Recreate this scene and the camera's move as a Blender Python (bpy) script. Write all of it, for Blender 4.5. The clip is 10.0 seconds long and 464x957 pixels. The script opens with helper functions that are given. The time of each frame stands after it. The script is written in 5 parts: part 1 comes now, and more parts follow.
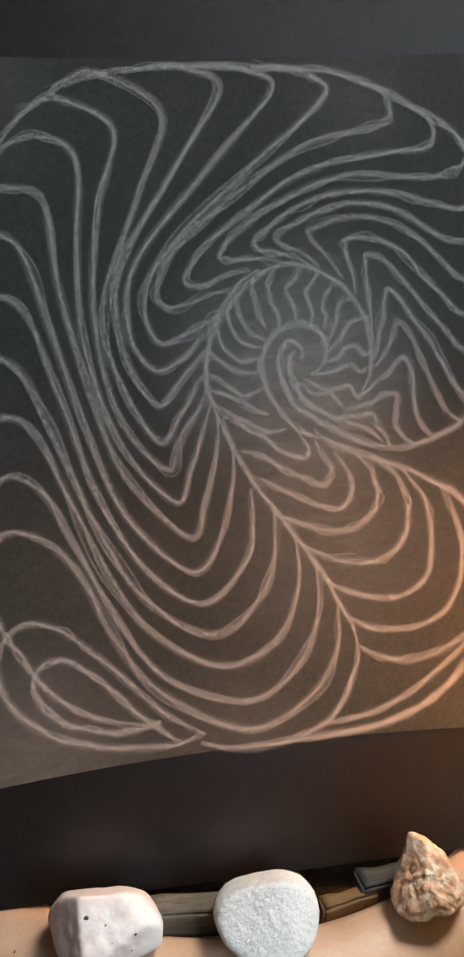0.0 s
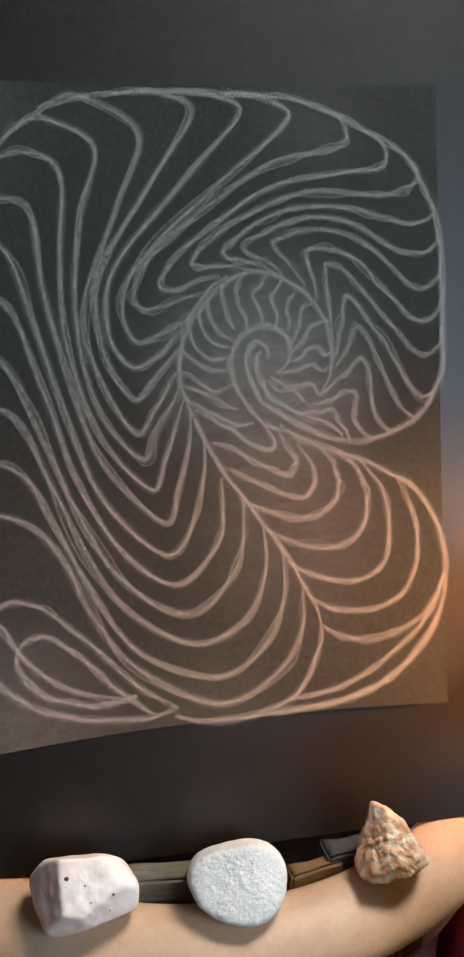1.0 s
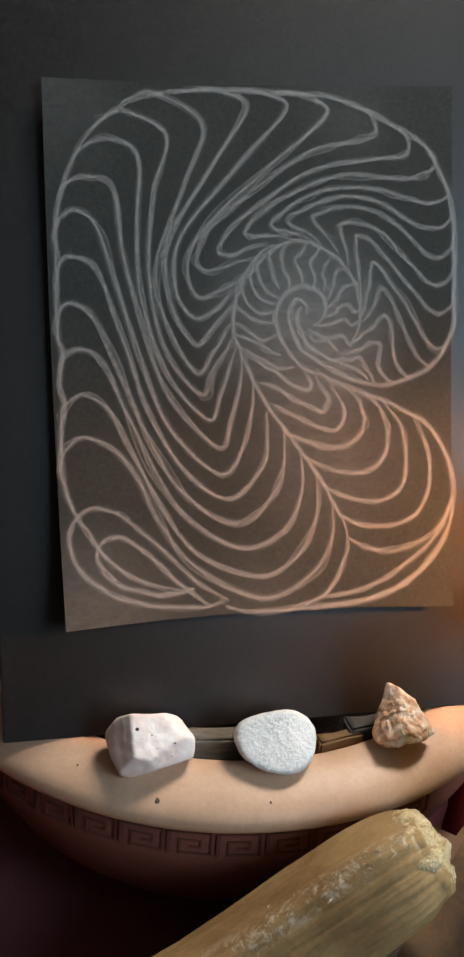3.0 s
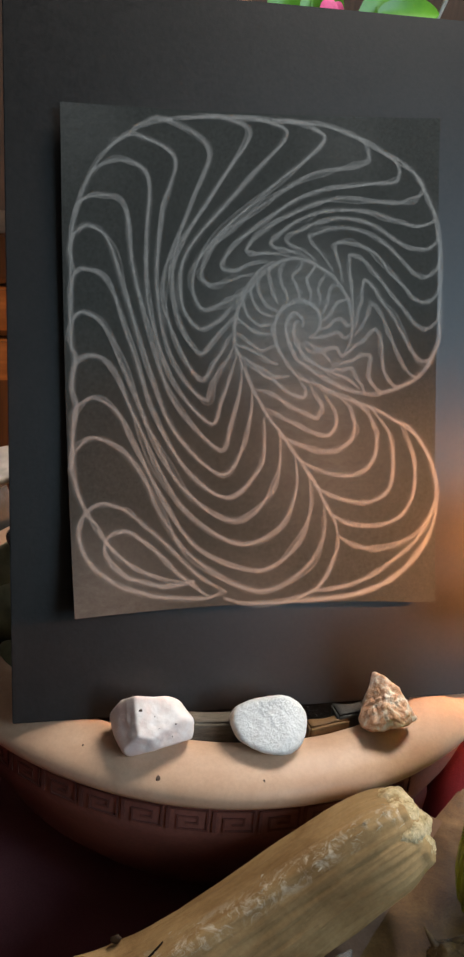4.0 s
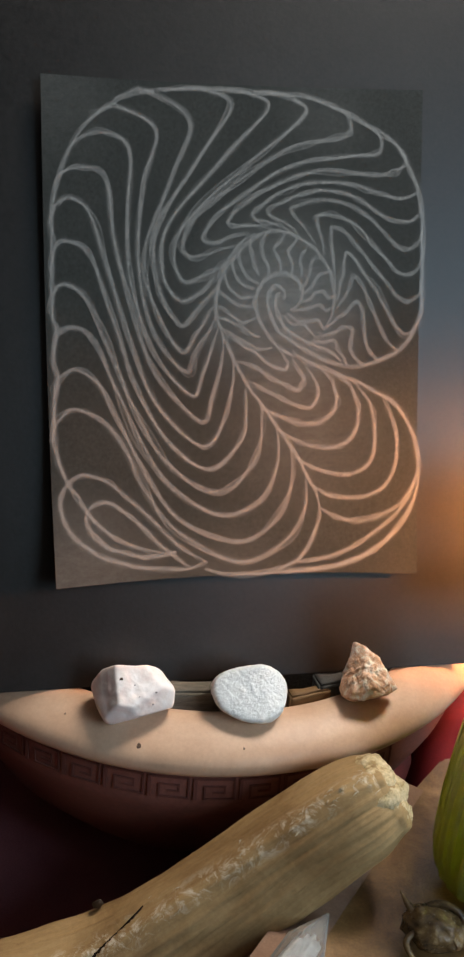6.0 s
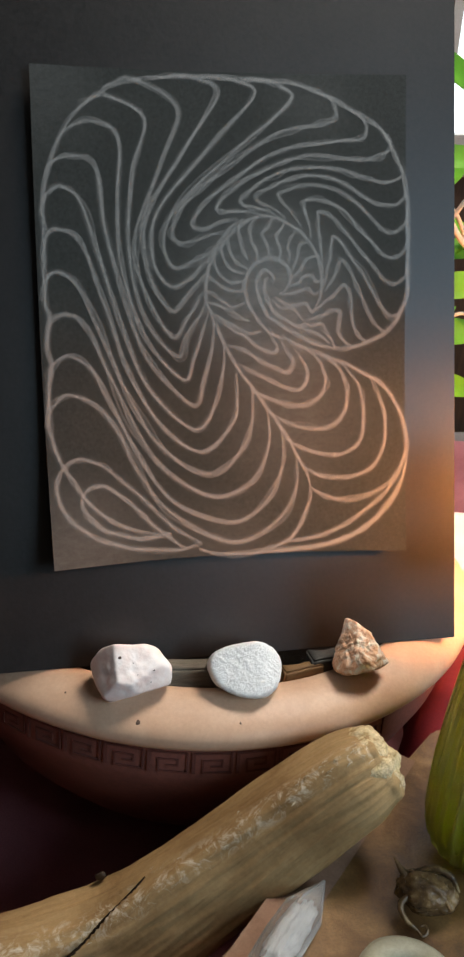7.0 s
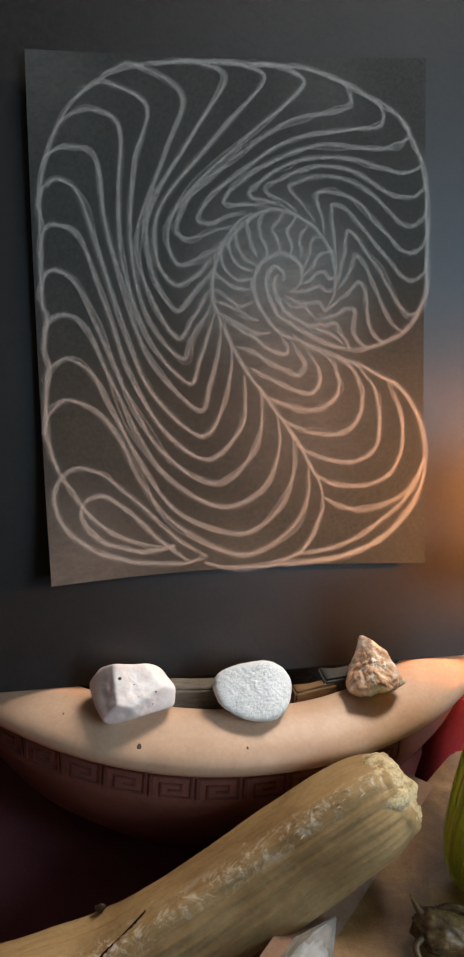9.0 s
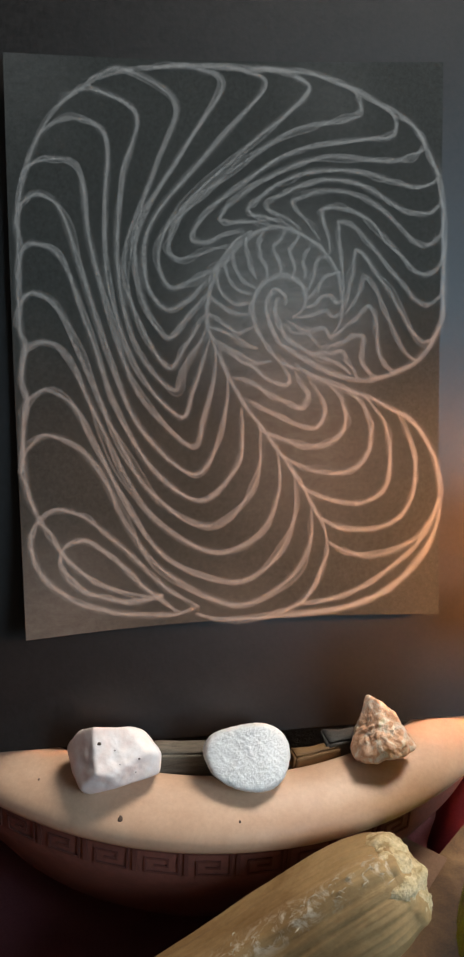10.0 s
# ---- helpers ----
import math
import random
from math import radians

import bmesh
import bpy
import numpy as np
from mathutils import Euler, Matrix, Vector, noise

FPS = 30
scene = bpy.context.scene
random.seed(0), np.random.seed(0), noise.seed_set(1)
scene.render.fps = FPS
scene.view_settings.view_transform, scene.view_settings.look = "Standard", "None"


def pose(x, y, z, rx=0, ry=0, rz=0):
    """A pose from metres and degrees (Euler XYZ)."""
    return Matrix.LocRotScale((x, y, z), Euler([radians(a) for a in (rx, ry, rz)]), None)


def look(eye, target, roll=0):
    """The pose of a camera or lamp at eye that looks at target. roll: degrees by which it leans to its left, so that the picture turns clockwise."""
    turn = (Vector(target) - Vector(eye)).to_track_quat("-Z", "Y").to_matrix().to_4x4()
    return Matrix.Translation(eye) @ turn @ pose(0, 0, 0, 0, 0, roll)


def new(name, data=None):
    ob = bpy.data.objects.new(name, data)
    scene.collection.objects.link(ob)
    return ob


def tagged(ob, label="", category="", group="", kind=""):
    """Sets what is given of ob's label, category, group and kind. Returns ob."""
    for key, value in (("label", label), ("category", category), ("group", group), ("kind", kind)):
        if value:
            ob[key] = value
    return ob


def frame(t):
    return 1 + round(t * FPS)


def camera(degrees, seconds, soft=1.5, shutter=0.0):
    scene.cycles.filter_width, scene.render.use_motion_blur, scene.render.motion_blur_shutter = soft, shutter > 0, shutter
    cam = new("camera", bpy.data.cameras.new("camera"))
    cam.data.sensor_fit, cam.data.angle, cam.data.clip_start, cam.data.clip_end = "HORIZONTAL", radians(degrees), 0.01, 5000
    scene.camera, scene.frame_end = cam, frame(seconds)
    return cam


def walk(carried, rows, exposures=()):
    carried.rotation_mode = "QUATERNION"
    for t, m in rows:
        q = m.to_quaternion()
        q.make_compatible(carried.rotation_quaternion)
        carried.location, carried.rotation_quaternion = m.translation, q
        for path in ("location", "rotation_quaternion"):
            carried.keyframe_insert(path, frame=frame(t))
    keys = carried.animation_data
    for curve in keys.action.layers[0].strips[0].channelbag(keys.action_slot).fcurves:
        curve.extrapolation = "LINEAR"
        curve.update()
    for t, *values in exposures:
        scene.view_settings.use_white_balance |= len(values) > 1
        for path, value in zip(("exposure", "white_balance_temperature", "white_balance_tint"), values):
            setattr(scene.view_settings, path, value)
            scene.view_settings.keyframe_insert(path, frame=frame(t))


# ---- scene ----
# Camera: the path is given in the drawing's own frame (x along the sheet, z up the sheet)
# and then leaned back with the board.
cam = camera(26.0, 10.0, soft=2.6)
Z0 = 0.985
BOARD = pose(0, 0, Z0, -25.0, 0, 0)
PATH = [
    (0, (0.0295, -0.4231, 0.1431), (0.3973, 1.5359, 0.0442), -2.86),
    (0.5, (0.0251, -0.4401, 0.1338), (0.4081, 1.5179, 0.0672), -2.81),
    (1, (0.0192, -0.4543, 0.1151), (0.4629, 1.5037, 0.1204), -2.97),
    (1.5, (0.0176, -0.4688, 0.1104), (0.4460, 1.4902, 0.1078), -3.23),
    (2, (0.0094, -0.4821, 0.1037), (0.3982, 1.4719, 0.0421), -3.10),
    (2.2, (0.0044, -0.4921, 0.0987), (0.4322, 1.4539, 0.0541), -3.30),
    (3.3, (-0.0250, -0.5567, 0.0758), (0.3692, 1.4013, 0.0893), -1.64),
    (3.5, (-0.0320, -0.5627, 0.0768), (0.3882, 1.3903, 0.0783), -1.24),
    (4, (-0.0353, -0.5772, 0.0684), (0.4113, 1.3738, 0.1098), -1.10),
    (4.5, (-0.0328, -0.5842, 0.0711), (0.4325, 1.3618, 0.1184), -1.14),
    (5, (-0.0341, -0.5777, 0.0735), (0.4280, 1.3713, 0.1154), -0.54),
    (5.5, (-0.0282, -0.5749, 0.0722), (0.4139, 1.3751, 0.0883), -0.58),
    (5.7, (-0.0222, -0.5749, 0.0622), (0.4079, 1.3781, 0.0863), -0.88),
    (6.8, (-0.0246, -0.5974, 0.0647), (0.4294, 1.3526, 0.0163), -1.97),
    (7, (-0.0266, -0.5954, 0.0607), (0.4274, 1.3546, 0.0343), -2.07),
    (7.5, (-0.0277, -0.5892, 0.0617), (0.4160, 1.3648, 0.0301), -2.27),
    (8, (-0.0144, -0.5820, 0.0672), (0.3908, 1.3730, -0.0084), -2.72),
    (8.5, (-0.013, -0.572, 0.061), (0.395, 1.386, 0.02), -2.5),
    (9, (-0.0105, -0.5655, 0.0704), (0.3981, 1.3915, 0.0275), -2.04),
    (9.5, (-0.0000, -0.5504, 0.0762), (0.3971, 1.4056, 0.0640), -2.07),
    (10, (0.0141, -0.5191, 0.0871), (0.3791, 1.4399, 0.0612), -1.64),
]
walk(cam, [(t, BOARD @ look(eye, target, roll)) for t, eye, target, roll in PATH])

# ---- light ----
scene.view_settings.exposure = 0.0
world = bpy.data.worlds.new("world")
scene.world = world
world.use_nodes = True
wn = world.node_tree.nodes
sky = wn.new("ShaderNodeTexSky")
sky.sky_type = "NISHITA"
sky.sun_disc = False
sky.sun_elevation, sky.sun_rotation = radians(35), radians(70)
wn["Background"].inputs["Strength"].default_value = 0.10
world.node_tree.links.new(sky.outputs[0], wn["Background"].inputs["Color"])


def area_lamp(name, m, sx, sy, power, colour):
    data = bpy.data.lights.new(name, "AREA")
    data.shape, data.size, data.size_y, data.energy, data.color = "RECTANGLE", sx, sy, power, colour
    ob = new(name, data)
    ob.matrix_world = m
    return ob


# daylight through the window behind the camera, and through the one beside the plants
area_lamp("window_daylight", look((1.06, -1.58, 1.92), (0.15, 0.0, 1.05)), 0.80, 1.00, 23.0, (0.62, 0.83, 1.0))
area_lamp("back_window_daylight", look((1.04, 1.36, 1.55), (0.4, 0.3, 1.1)), 0.4, 0.9, 9.0, (0.93, 0.97, 1.0))
# overhead light from an unseen source, added for the shadows under the stones
area_lamp("overhead_light", look((0.72, 0.14, 2.42), (0.15, -0.05, 0.9)), 0.42, 0.42, 26.0, (1.0, 0.90, 0.80))
# warm light from beside the board, cut by unseen plates added round it
warm = bpy.data.lights.new("warm_side_light", "POINT")
warm.energy, warm.color, warm.shadow_soft_size = 17.0, (1.0, 0.375, 0.120), 0.013
new("warm_side_light", warm).location = (0.428, -0.0850, Z0 + 0.0864)


# ---- materials ----
def shader(name, rough=0.6, metal=0.0, spec=0.4):
    m = bpy.data.materials.new(name)
    m.use_nodes = True
    b = m.node_tree.nodes["Principled BSDF"]
    b.inputs["Roughness"].default_value = rough
    b.inputs["Metallic"].default_value = metal
    b.inputs["Specular IOR Level"].default_value = spec
    return m, m.node_tree.nodes, m.node_tree.links, b


def coords(nodes, links, scale=(1, 1, 1), kind="Object"):
    tc, mp = nodes.new("ShaderNodeTexCoord"), nodes.new("ShaderNodeMapping")
    mp.inputs["Scale"].default_value = scale
    links.new(tc.outputs[kind], mp.inputs["Vector"])
    return mp.outputs["Vector"]


def noise_tex(nodes, links, vec, scale, detail=6.0, rough=0.6, distort=0.0):
    n = nodes.new("ShaderNodeTexNoise")
    n.inputs["Scale"].default_value, n.inputs["Detail"].default_value = scale, detail
    n.inputs["Roughness"].default_value, n.inputs["Distortion"].default_value = rough, distort
    links.new(vec, n.inputs["Vector"])
    return n.outputs["Fac"]


def ramp(nodes, links, fac, stops):
    r = nodes.new("ShaderNodeValToRGB")
    while len(r.color_ramp.elements) < len(stops):
        r.color_ramp.elements.new(0.5)
    for e, (p, c) in zip(r.color_ramp.elements, stops):
        e.position = p
        e.color = (*c, 1) if len(c) == 3 else c
    links.new(fac, r.inputs["Fac"])
    return r.outputs["Color"]


def mix(nodes, links, a, b, fac, blend="MIX"):
    n = nodes.new("ShaderNodeMix")
    n.data_type, n.blend_type = "RGBA", blend
    for socket, value in ((n.inputs[0], fac), (n.inputs[6], a), (n.inputs[7], b)):
        if isinstance(value, (int, float)):
            socket.default_value = value
        elif isinstance(value, tuple):
            socket.default_value = (*value, 1)
        else:
            links.new(value, socket)
    return n.outputs[2]


def bump(nodes, links, b, height, strength, distance):
    n = nodes.new("ShaderNodeBump")
    n.inputs["Strength"].default_value, n.inputs["Distance"].default_value = strength, distance
    links.new(height, n.inputs["Height"])
    links.new(n.outputs["Normal"], b.inputs["Normal"])


def two_tone(name, stops, scale, fine, rough=0.6, spec=0.4, relief=0.3, depth=0.001, fine_mix=0.25, squash=(1, 1, 1), metal=0.0):
    """Mottled surface: a broad noise through a colour ramp, a fine grain over it, and relief of the same grain."""
    m, nodes, links, b = shader(name, rough, metal, spec)
    vec = coords(nodes, links, squash)
    broad = noise_tex(nodes, links, vec, scale, 5.0, 0.6, 0.4)
    grain = noise_tex(nodes, links, vec, fine, 4.0, 0.7)
    col = ramp(nodes, links, broad, stops)
    shade = ramp(nodes, links, grain, [(0.3, (0.55, 0.55, 0.55)), (0.7, (1.25, 1.25, 1.25))])
    links.new(mix(nodes, links, col, shade, fine_mix, "MULTIPLY"), b.inputs["Base Color"])
    rr = nodes.new("ShaderNodeMapRange")
    rr.inputs["To Min"].default_value, rr.inputs["To Max"].default_value = max(0.02, rough - 0.12), min(1, rough + 0.12)
    links.new(grain, rr.inputs["Value"])
    links.new(rr.outputs["Result"], b.inputs["Roughness"])
    bump(nodes, links, b, grain, relief, depth)
    return m


M_BOARD = two_tone("black_card", [(0.3, (0.0060, 0.0053, 0.0050)), (0.7, (0.0100, 0.0088, 0.0084))], 9, 420, 0.40, 0.40, 0.14, 0.0006, 0.9)


def paper_material():
    """Charcoal paper with white chalk dust rubbed into it round the curl and along the edges."""
    m, nodes, links, b = shader("charcoal_paper", 0.8, 0, 0.25)
    vec = coords(nodes, links)
    broad, grain = noise_tex(nodes, links, vec, 14, 5), noise_tex(nodes, links, vec, 420, 5, 0.85)
    col = ramp(nodes, links, broad, [(0.3, (0.0165, 0.0205, 0.0200)), (0.7, (0.0265, 0.0305, 0.0290))])
    shade = ramp(nodes, links, grain, [(0.3, (0.5, 0.5, 0.5)), (0.7, (1.3, 1.3, 1.3))])
    col = mix(nodes, links, col, shade, 0.85, "MULTIPLY")
    wipe = coords(nodes, links, (1, 1, 2.2))
    rub = noise_tex(nodes, links, wipe, 55, 6, 0.7, 1.5)
    for centre, radius, most in (((0.142, 0, 0.168), 0.075, 0.190), ((0.150, 0, 0.095), 0.070, 0.060), ((0.020, 0, 0.015), 0.060, 0.075), ((0.005, 0, 0.29), 0.055, 0.035), ((0.17, 0, 0.285), 0.04, 0.03), ((0.10, 0, 0.01), 0.05, 0.03)):
        off = nodes.new("ShaderNodeVectorMath")
        off.operation = "DISTANCE"
        links.new(vec, off.inputs[0])
        off.inputs[1].default_value = centre
        fade = nodes.new("ShaderNodeMapRange")
        fade.interpolation_type = "SMOOTHSTEP"
        for key, value in (("From Min", 0.0), ("From Max", radius), ("To Min", most * 2), ("To Max", 0.0)):
            fade.inputs[key].default_value = value
        links.new(off.outputs["Value"], fade.inputs["Value"])
        mul = nodes.new("ShaderNodeMath")
        mul.operation = "MULTIPLY"
        links.new(fade.outputs["Result"], mul.inputs[0])
        links.new(rub, mul.inputs[1])
        col = mix(nodes, links, col, (0.50, 0.51, 0.50), mul.outputs[0])
    links.new(col, b.inputs["Base Color"])
    bump(nodes, links, b, grain, 0.35, 0.0004)
    return m


M_PAPER = paper_material()
M_RIM = two_tone("pale_terracotta", [(0.3, (0.49, 0.305, 0.198)), (0.5, (0.56, 0.365, 0.245)), (0.7, (0.61, 0.420, 0.295))], 22, 420, 0.46, 0.42, 0.14, 0.0005, 0.18)
M_POT = two_tone("dark_terracotta", [(0.3, (0.17, 0.062, 0.048)), (0.7, (0.25, 0.094, 0.070))], 14, 300, 0.75, 0.3, 0.4, 0.0008, 0.45)
M_GROOVE = two_tone("groove_clay", [(0.3, (0.100, 0.036, 0.028)), (0.7, (0.150, 0.054, 0.042))], 30, 300, 0.85, 0.2)
M_SOIL = two_tone("dark_soil", [(0.3, (0.02, 0.016, 0.012)), (0.7, (0.05, 0.04, 0.03))], 60, 400, 0.95, 0.2, 0.8, 0.003, 0.5)
M_PEBBLE = two_tone("green_pebble", [(0.3, (0.12, 0.135, 0.085)), (0.7, (0.24, 0.26, 0.16))], 40, 500, 0.5, 0.45, 0.15, 0.0004, 0.3)
M_GREYWOOD = two_tone("weathered_strip", [(0.3, (0.10, 0.085, 0.065)), (0.7, (0.22, 0.19, 0.15))], 60, 600, 0.85, 0.2, 0.5, 0.0008, 0.5, (1, 6, 6))
M_DARKSTONE = two_tone("dark_stone", [(0.3, (0.03, 0.03, 0.028)), (0.7, (0.07, 0.07, 0.065))], 60, 500, 0.6)
M_ROSE = two_tone("rose_quartz", [(0.32, (0.84, 0.68, 0.63)), (0.52, (0.89, 0.80, 0.76)), (0.70, (0.92, 0.87, 0.85))], 70, 700, 0.42, 0.45, 0.16, 0.0005, 0.12)
M_RED = two_tone("red_cloth", [(0.3, (0.085, 0.009, 0.013)), (0.7, (0.15, 0.016, 0.022))], 18, 900, 0.9, 0.15, 0.6, 0.0006, 0.4)
M_DARKCLOTH = two_tone("dark_cloth", [(0.3, (0.24, 0.085, 0.095)), (0.7, (0.34, 0.13, 0.14))], 12, 900, 0.95, 0.1, 0.6, 0.0006, 0.4)
M_SLAB = two_tone("brown_slab", [(0.32, (0.075, 0.034, 0.010)), (0.5, (0.16, 0.080, 0.025)), (0.68, (0.27, 0.150, 0.058))], 34, 700, 0.50, 0.45, 0.4, 0.0006, 0.6)
M_PINKCLOTH = two_tone("pink_cloth", [(0.3, (0.20, 0.115, 0.075)), (0.7, (0.31, 0.195, 0.135))], 40, 800, 0.9, 0.15, 0.4, 0.0005, 0.35)
M_POD = two_tone("dry_pod", [(0.3, (0.035, 0.018, 0.009)), (0.55, (0.14, 0.085, 0.035)), (0.72, (0.34, 0.24, 0.12))], 110, 600, 0.24, 0.6, 0.5, 0.0008, 0.4)
M_PALESTONE = two_tone("pale_stone", [(0.3, (0.27, 0.26, 0.18)), (0.7, (0.40, 0.38, 0.29))], 60, 500, 0.6, 0.35, 0.3, 0.0006, 0.3)
M_LEAF = two_tone("leaf_green", [(0.3, (0.055, 0.21, 0.012)), (0.7, (0.12, 0.34, 0.025))], 25, 300, 0.35, 0.5, 0.1, 0.0004, 0.15)
M_STEM = two_tone("pale_stem", [(0.3, (0.45, 0.43, 0.36)), (0.7, (0.66, 0.64, 0.57))], 40, 300, 0.5)
M_PETAL = two_tone("pink_petal", [(0.3, (0.62, 0.06, 0.22)), (0.7, (0.75, 0.13, 0.32))], 40, 300, 0.6)
M_CREAM = two_tone("cream_glaze", [(0.3, (0.66, 0.58, 0.52)), (0.7, (0.76, 0.69, 0.63))], 12, 300, 0.35, 0.5, 0.08, 0.0004, 0.1)
M_OAK = two_tone("brown_wood", [(0.3, (0.13, 0.07, 0.028)), (0.7, (0.27, 0.155, 0.065))], 18, 260, 0.6, 0.35, 0.3, 0.0006, 0.35, (1, 9, 9))
M_DARKWOOD = two_tone("dark_wood", [(0.3, (0.035, 0.022, 0.014)), (0.7, (0.075, 0.045, 0.027))], 14, 260, 0.55, 0.35, 0.3, 0.0006, 0.35, (9, 9, 1))
M_PLASTER = two_tone("plaster", [(0.3, (0.15, 0.125, 0.10)), (0.7, (0.19, 0.16, 0.13))], 6, 200, 0.9, 0.2, 0.2, 0.0006, 0.15)
M_CEIL = two_tone("dim_ceiling", [(0.3, (0.30, 0.29, 0.27)), (0.7, (0.36, 0.35, 0.33))], 5, 200, 0.9, 0.2)
M_FLOOR = two_tone("floor_boards", [(0.3, (0.12, 0.07, 0.04)), (0.7, (0.22, 0.13, 0.075))], 5, 120, 0.5, 0.4, 0.2, 0.0006, 0.3, (1, 10, 1))
M_BLACK = two_tone("black_bead", [(0.3, (0.012, 0.012, 0.013)), (0.7, (0.03, 0.03, 0.03))], 30, 300, 0.12, 0.6)
M_SPOT = two_tone("dark_fleck", [(0.3, (0.07, 0.045, 0.035)), (0.7, (0.13, 0.085, 0.06))], 200, 900, 0.9)
M_TERRA = two_tone("orange_clay", [(0.3, (0.36, 0.17, 0.10)), (0.7, (0.46, 0.24, 0.15))], 18, 300, 0.8)


def pumice_material():
    m, nodes, links, b = shader("white_pumice", 0.9, 0, 0.2)
    vec = coords(nodes, links)
    n = noise_tex(nodes, links, vec, 620, 5, 0.75)
    broad = noise_tex(nodes, links, vec, 45, 3)
    col = ramp(nodes, links, n, [(0.30, (0.60, 0.61, 0.60)), (0.42, (0.86, 0.87, 0.86)), (0.7, (0.92, 0.93, 0.92))])
    tint = ramp(nodes, links, broad, [(0.3, (0.86, 0.87, 0.87)), (0.7, (1, 1, 1))])
    links.new(mix(nodes, links, col, tint, 1.0, "MULTIPLY"), b.inputs["Base Color"])
    add = nodes.new("ShaderNodeMath")
    add.operation = "ADD"
    links.new(noise_tex(nodes, links, vec, 240, 4, 0.7), add.inputs[0])
    links.new(n, add.inputs[1])
    bump(nodes, links, b, add.outputs[0], 0.7, 0.0010)
    return m


def brown_rock_material():
    m, nodes, links, b = shader("brown_jasper", 0.55, 0, 0.45)
    vec = coords(nodes, links)
    n = noise_tex(nodes, links, vec, 130, 8, 0.7, 1.2)
    f = noise_tex(nodes, links, vec, 520, 6, 0.75)
    col = ramp(nodes, links, n, [(0.28, (0.24, 0.10, 0.05)), (0.36, (0.66, 0.33, 0.18)), (0.48, (0.84, 0.56, 0.38)), (0.58, (0.95, 0.86, 0.76))])
    sh = ramp(nodes, links, f, [(0.3, (0.45, 0.42, 0.40)), (0.7, (1.2, 1.2, 1.2))])
    links.new(mix(nodes, links, col, sh, 0.35, "MULTIPLY"), b.inputs["Base Color"])
    bump(nodes, links, b, f, 0.40, 0.0009)
    return m


def driftwood_material():
    m, nodes, links, b = shader("driftwood", 0.72, 0, 0.3)
    uv = coords(nodes, links, (1, 1, 1), "UV")
    long = nodes.new("ShaderNodeMapping")
    long.inputs["Scale"].default_value = (1.4, 18, 1)
    links.new(uv, long.inputs["Vector"])
    fibre = noise_tex(nodes, links, long.outputs["Vector"], 2.2, 9, 0.72, 1.1)
    obj = coords(nodes, links)
    broad = noise_tex(nodes, links, obj, 22, 4, 0.6, 0.6)
    grain = noise_tex(nodes, links, obj, 420, 5, 0.7)
    col = ramp(nodes, links, fibre, [(0.25, (0.23, 0.140, 0.060)), (0.42, (0.35, 0.230, 0.108)), (0.60, (0.40, 0.268, 0.130)), (0.78, (0.46, 0.335, 0.182))])
    tone = ramp(nodes, links, broad, [(0.34, (0.62, 0.54, 0.44)), (0.64, (1.14, 1.12, 1.06))])
    c1 = mix(nodes, links, col, tone, 0.9, "MULTIPLY")
    sh = ramp(nodes, links, grain, [(0.3, (0.6, 0.6, 0.6)), (0.7, (1.2, 1.2, 1.2))])
    c2 = mix(nodes, links, c1, sh, 0.35, "MULTIPLY")
    # torn pale fibres along the ridge between the two faces
    sep = nodes.new("ShaderNodeSeparateXYZ")
    links.new(uv, sep.inputs["Vector"])
    off = nodes.new("ShaderNodeMath")
    off.operation = "SUBTRACT"
    off.inputs[1].default_value = 0.945
    links.new(sep.outputs["Y"], off.inputs[0])
    away = nodes.new("ShaderNodeMath")
    away.operation = "ABSOLUTE"
    links.new(off.outputs[0], away.inputs[0])
    near = nodes.new("ShaderNodeMapRange")
    for key, value in (("From Min", 0.0), ("From Max", 0.060), ("To Min", 1.0), ("To Max", 0.0)):
        near.inputs[key].default_value = value
    links.new(away.outputs[0], near.inputs["Value"])
    patch = ramp(nodes, links, noise_tex(nodes, links, obj, 95, 8, 0.75, 1.5), [(0.50, (0, 0, 0)), (0.62, (1, 1, 1))])
    torn = nodes.new("ShaderNodeMath")
    torn.operation = "MULTIPLY"
    links.new(near.outputs["Result"], torn.inputs[0])
    links.new(patch, torn.inputs[1])
    links.new(mix(nodes, links, c2, (0.66, 0.57, 0.43), torn.outputs[0]), b.inputs["Base Color"])
    add = nodes.new("ShaderNodeMath")
    add.operation = "MULTIPLY_ADD"
    add.inputs[1].default_value = 0.6
    links.new(grain, add.inputs[0])
    links.new(fibre, add.inputs[2])
    bump(nodes, links, b, add.outputs[0], 0.45, 0.0008)
    return m


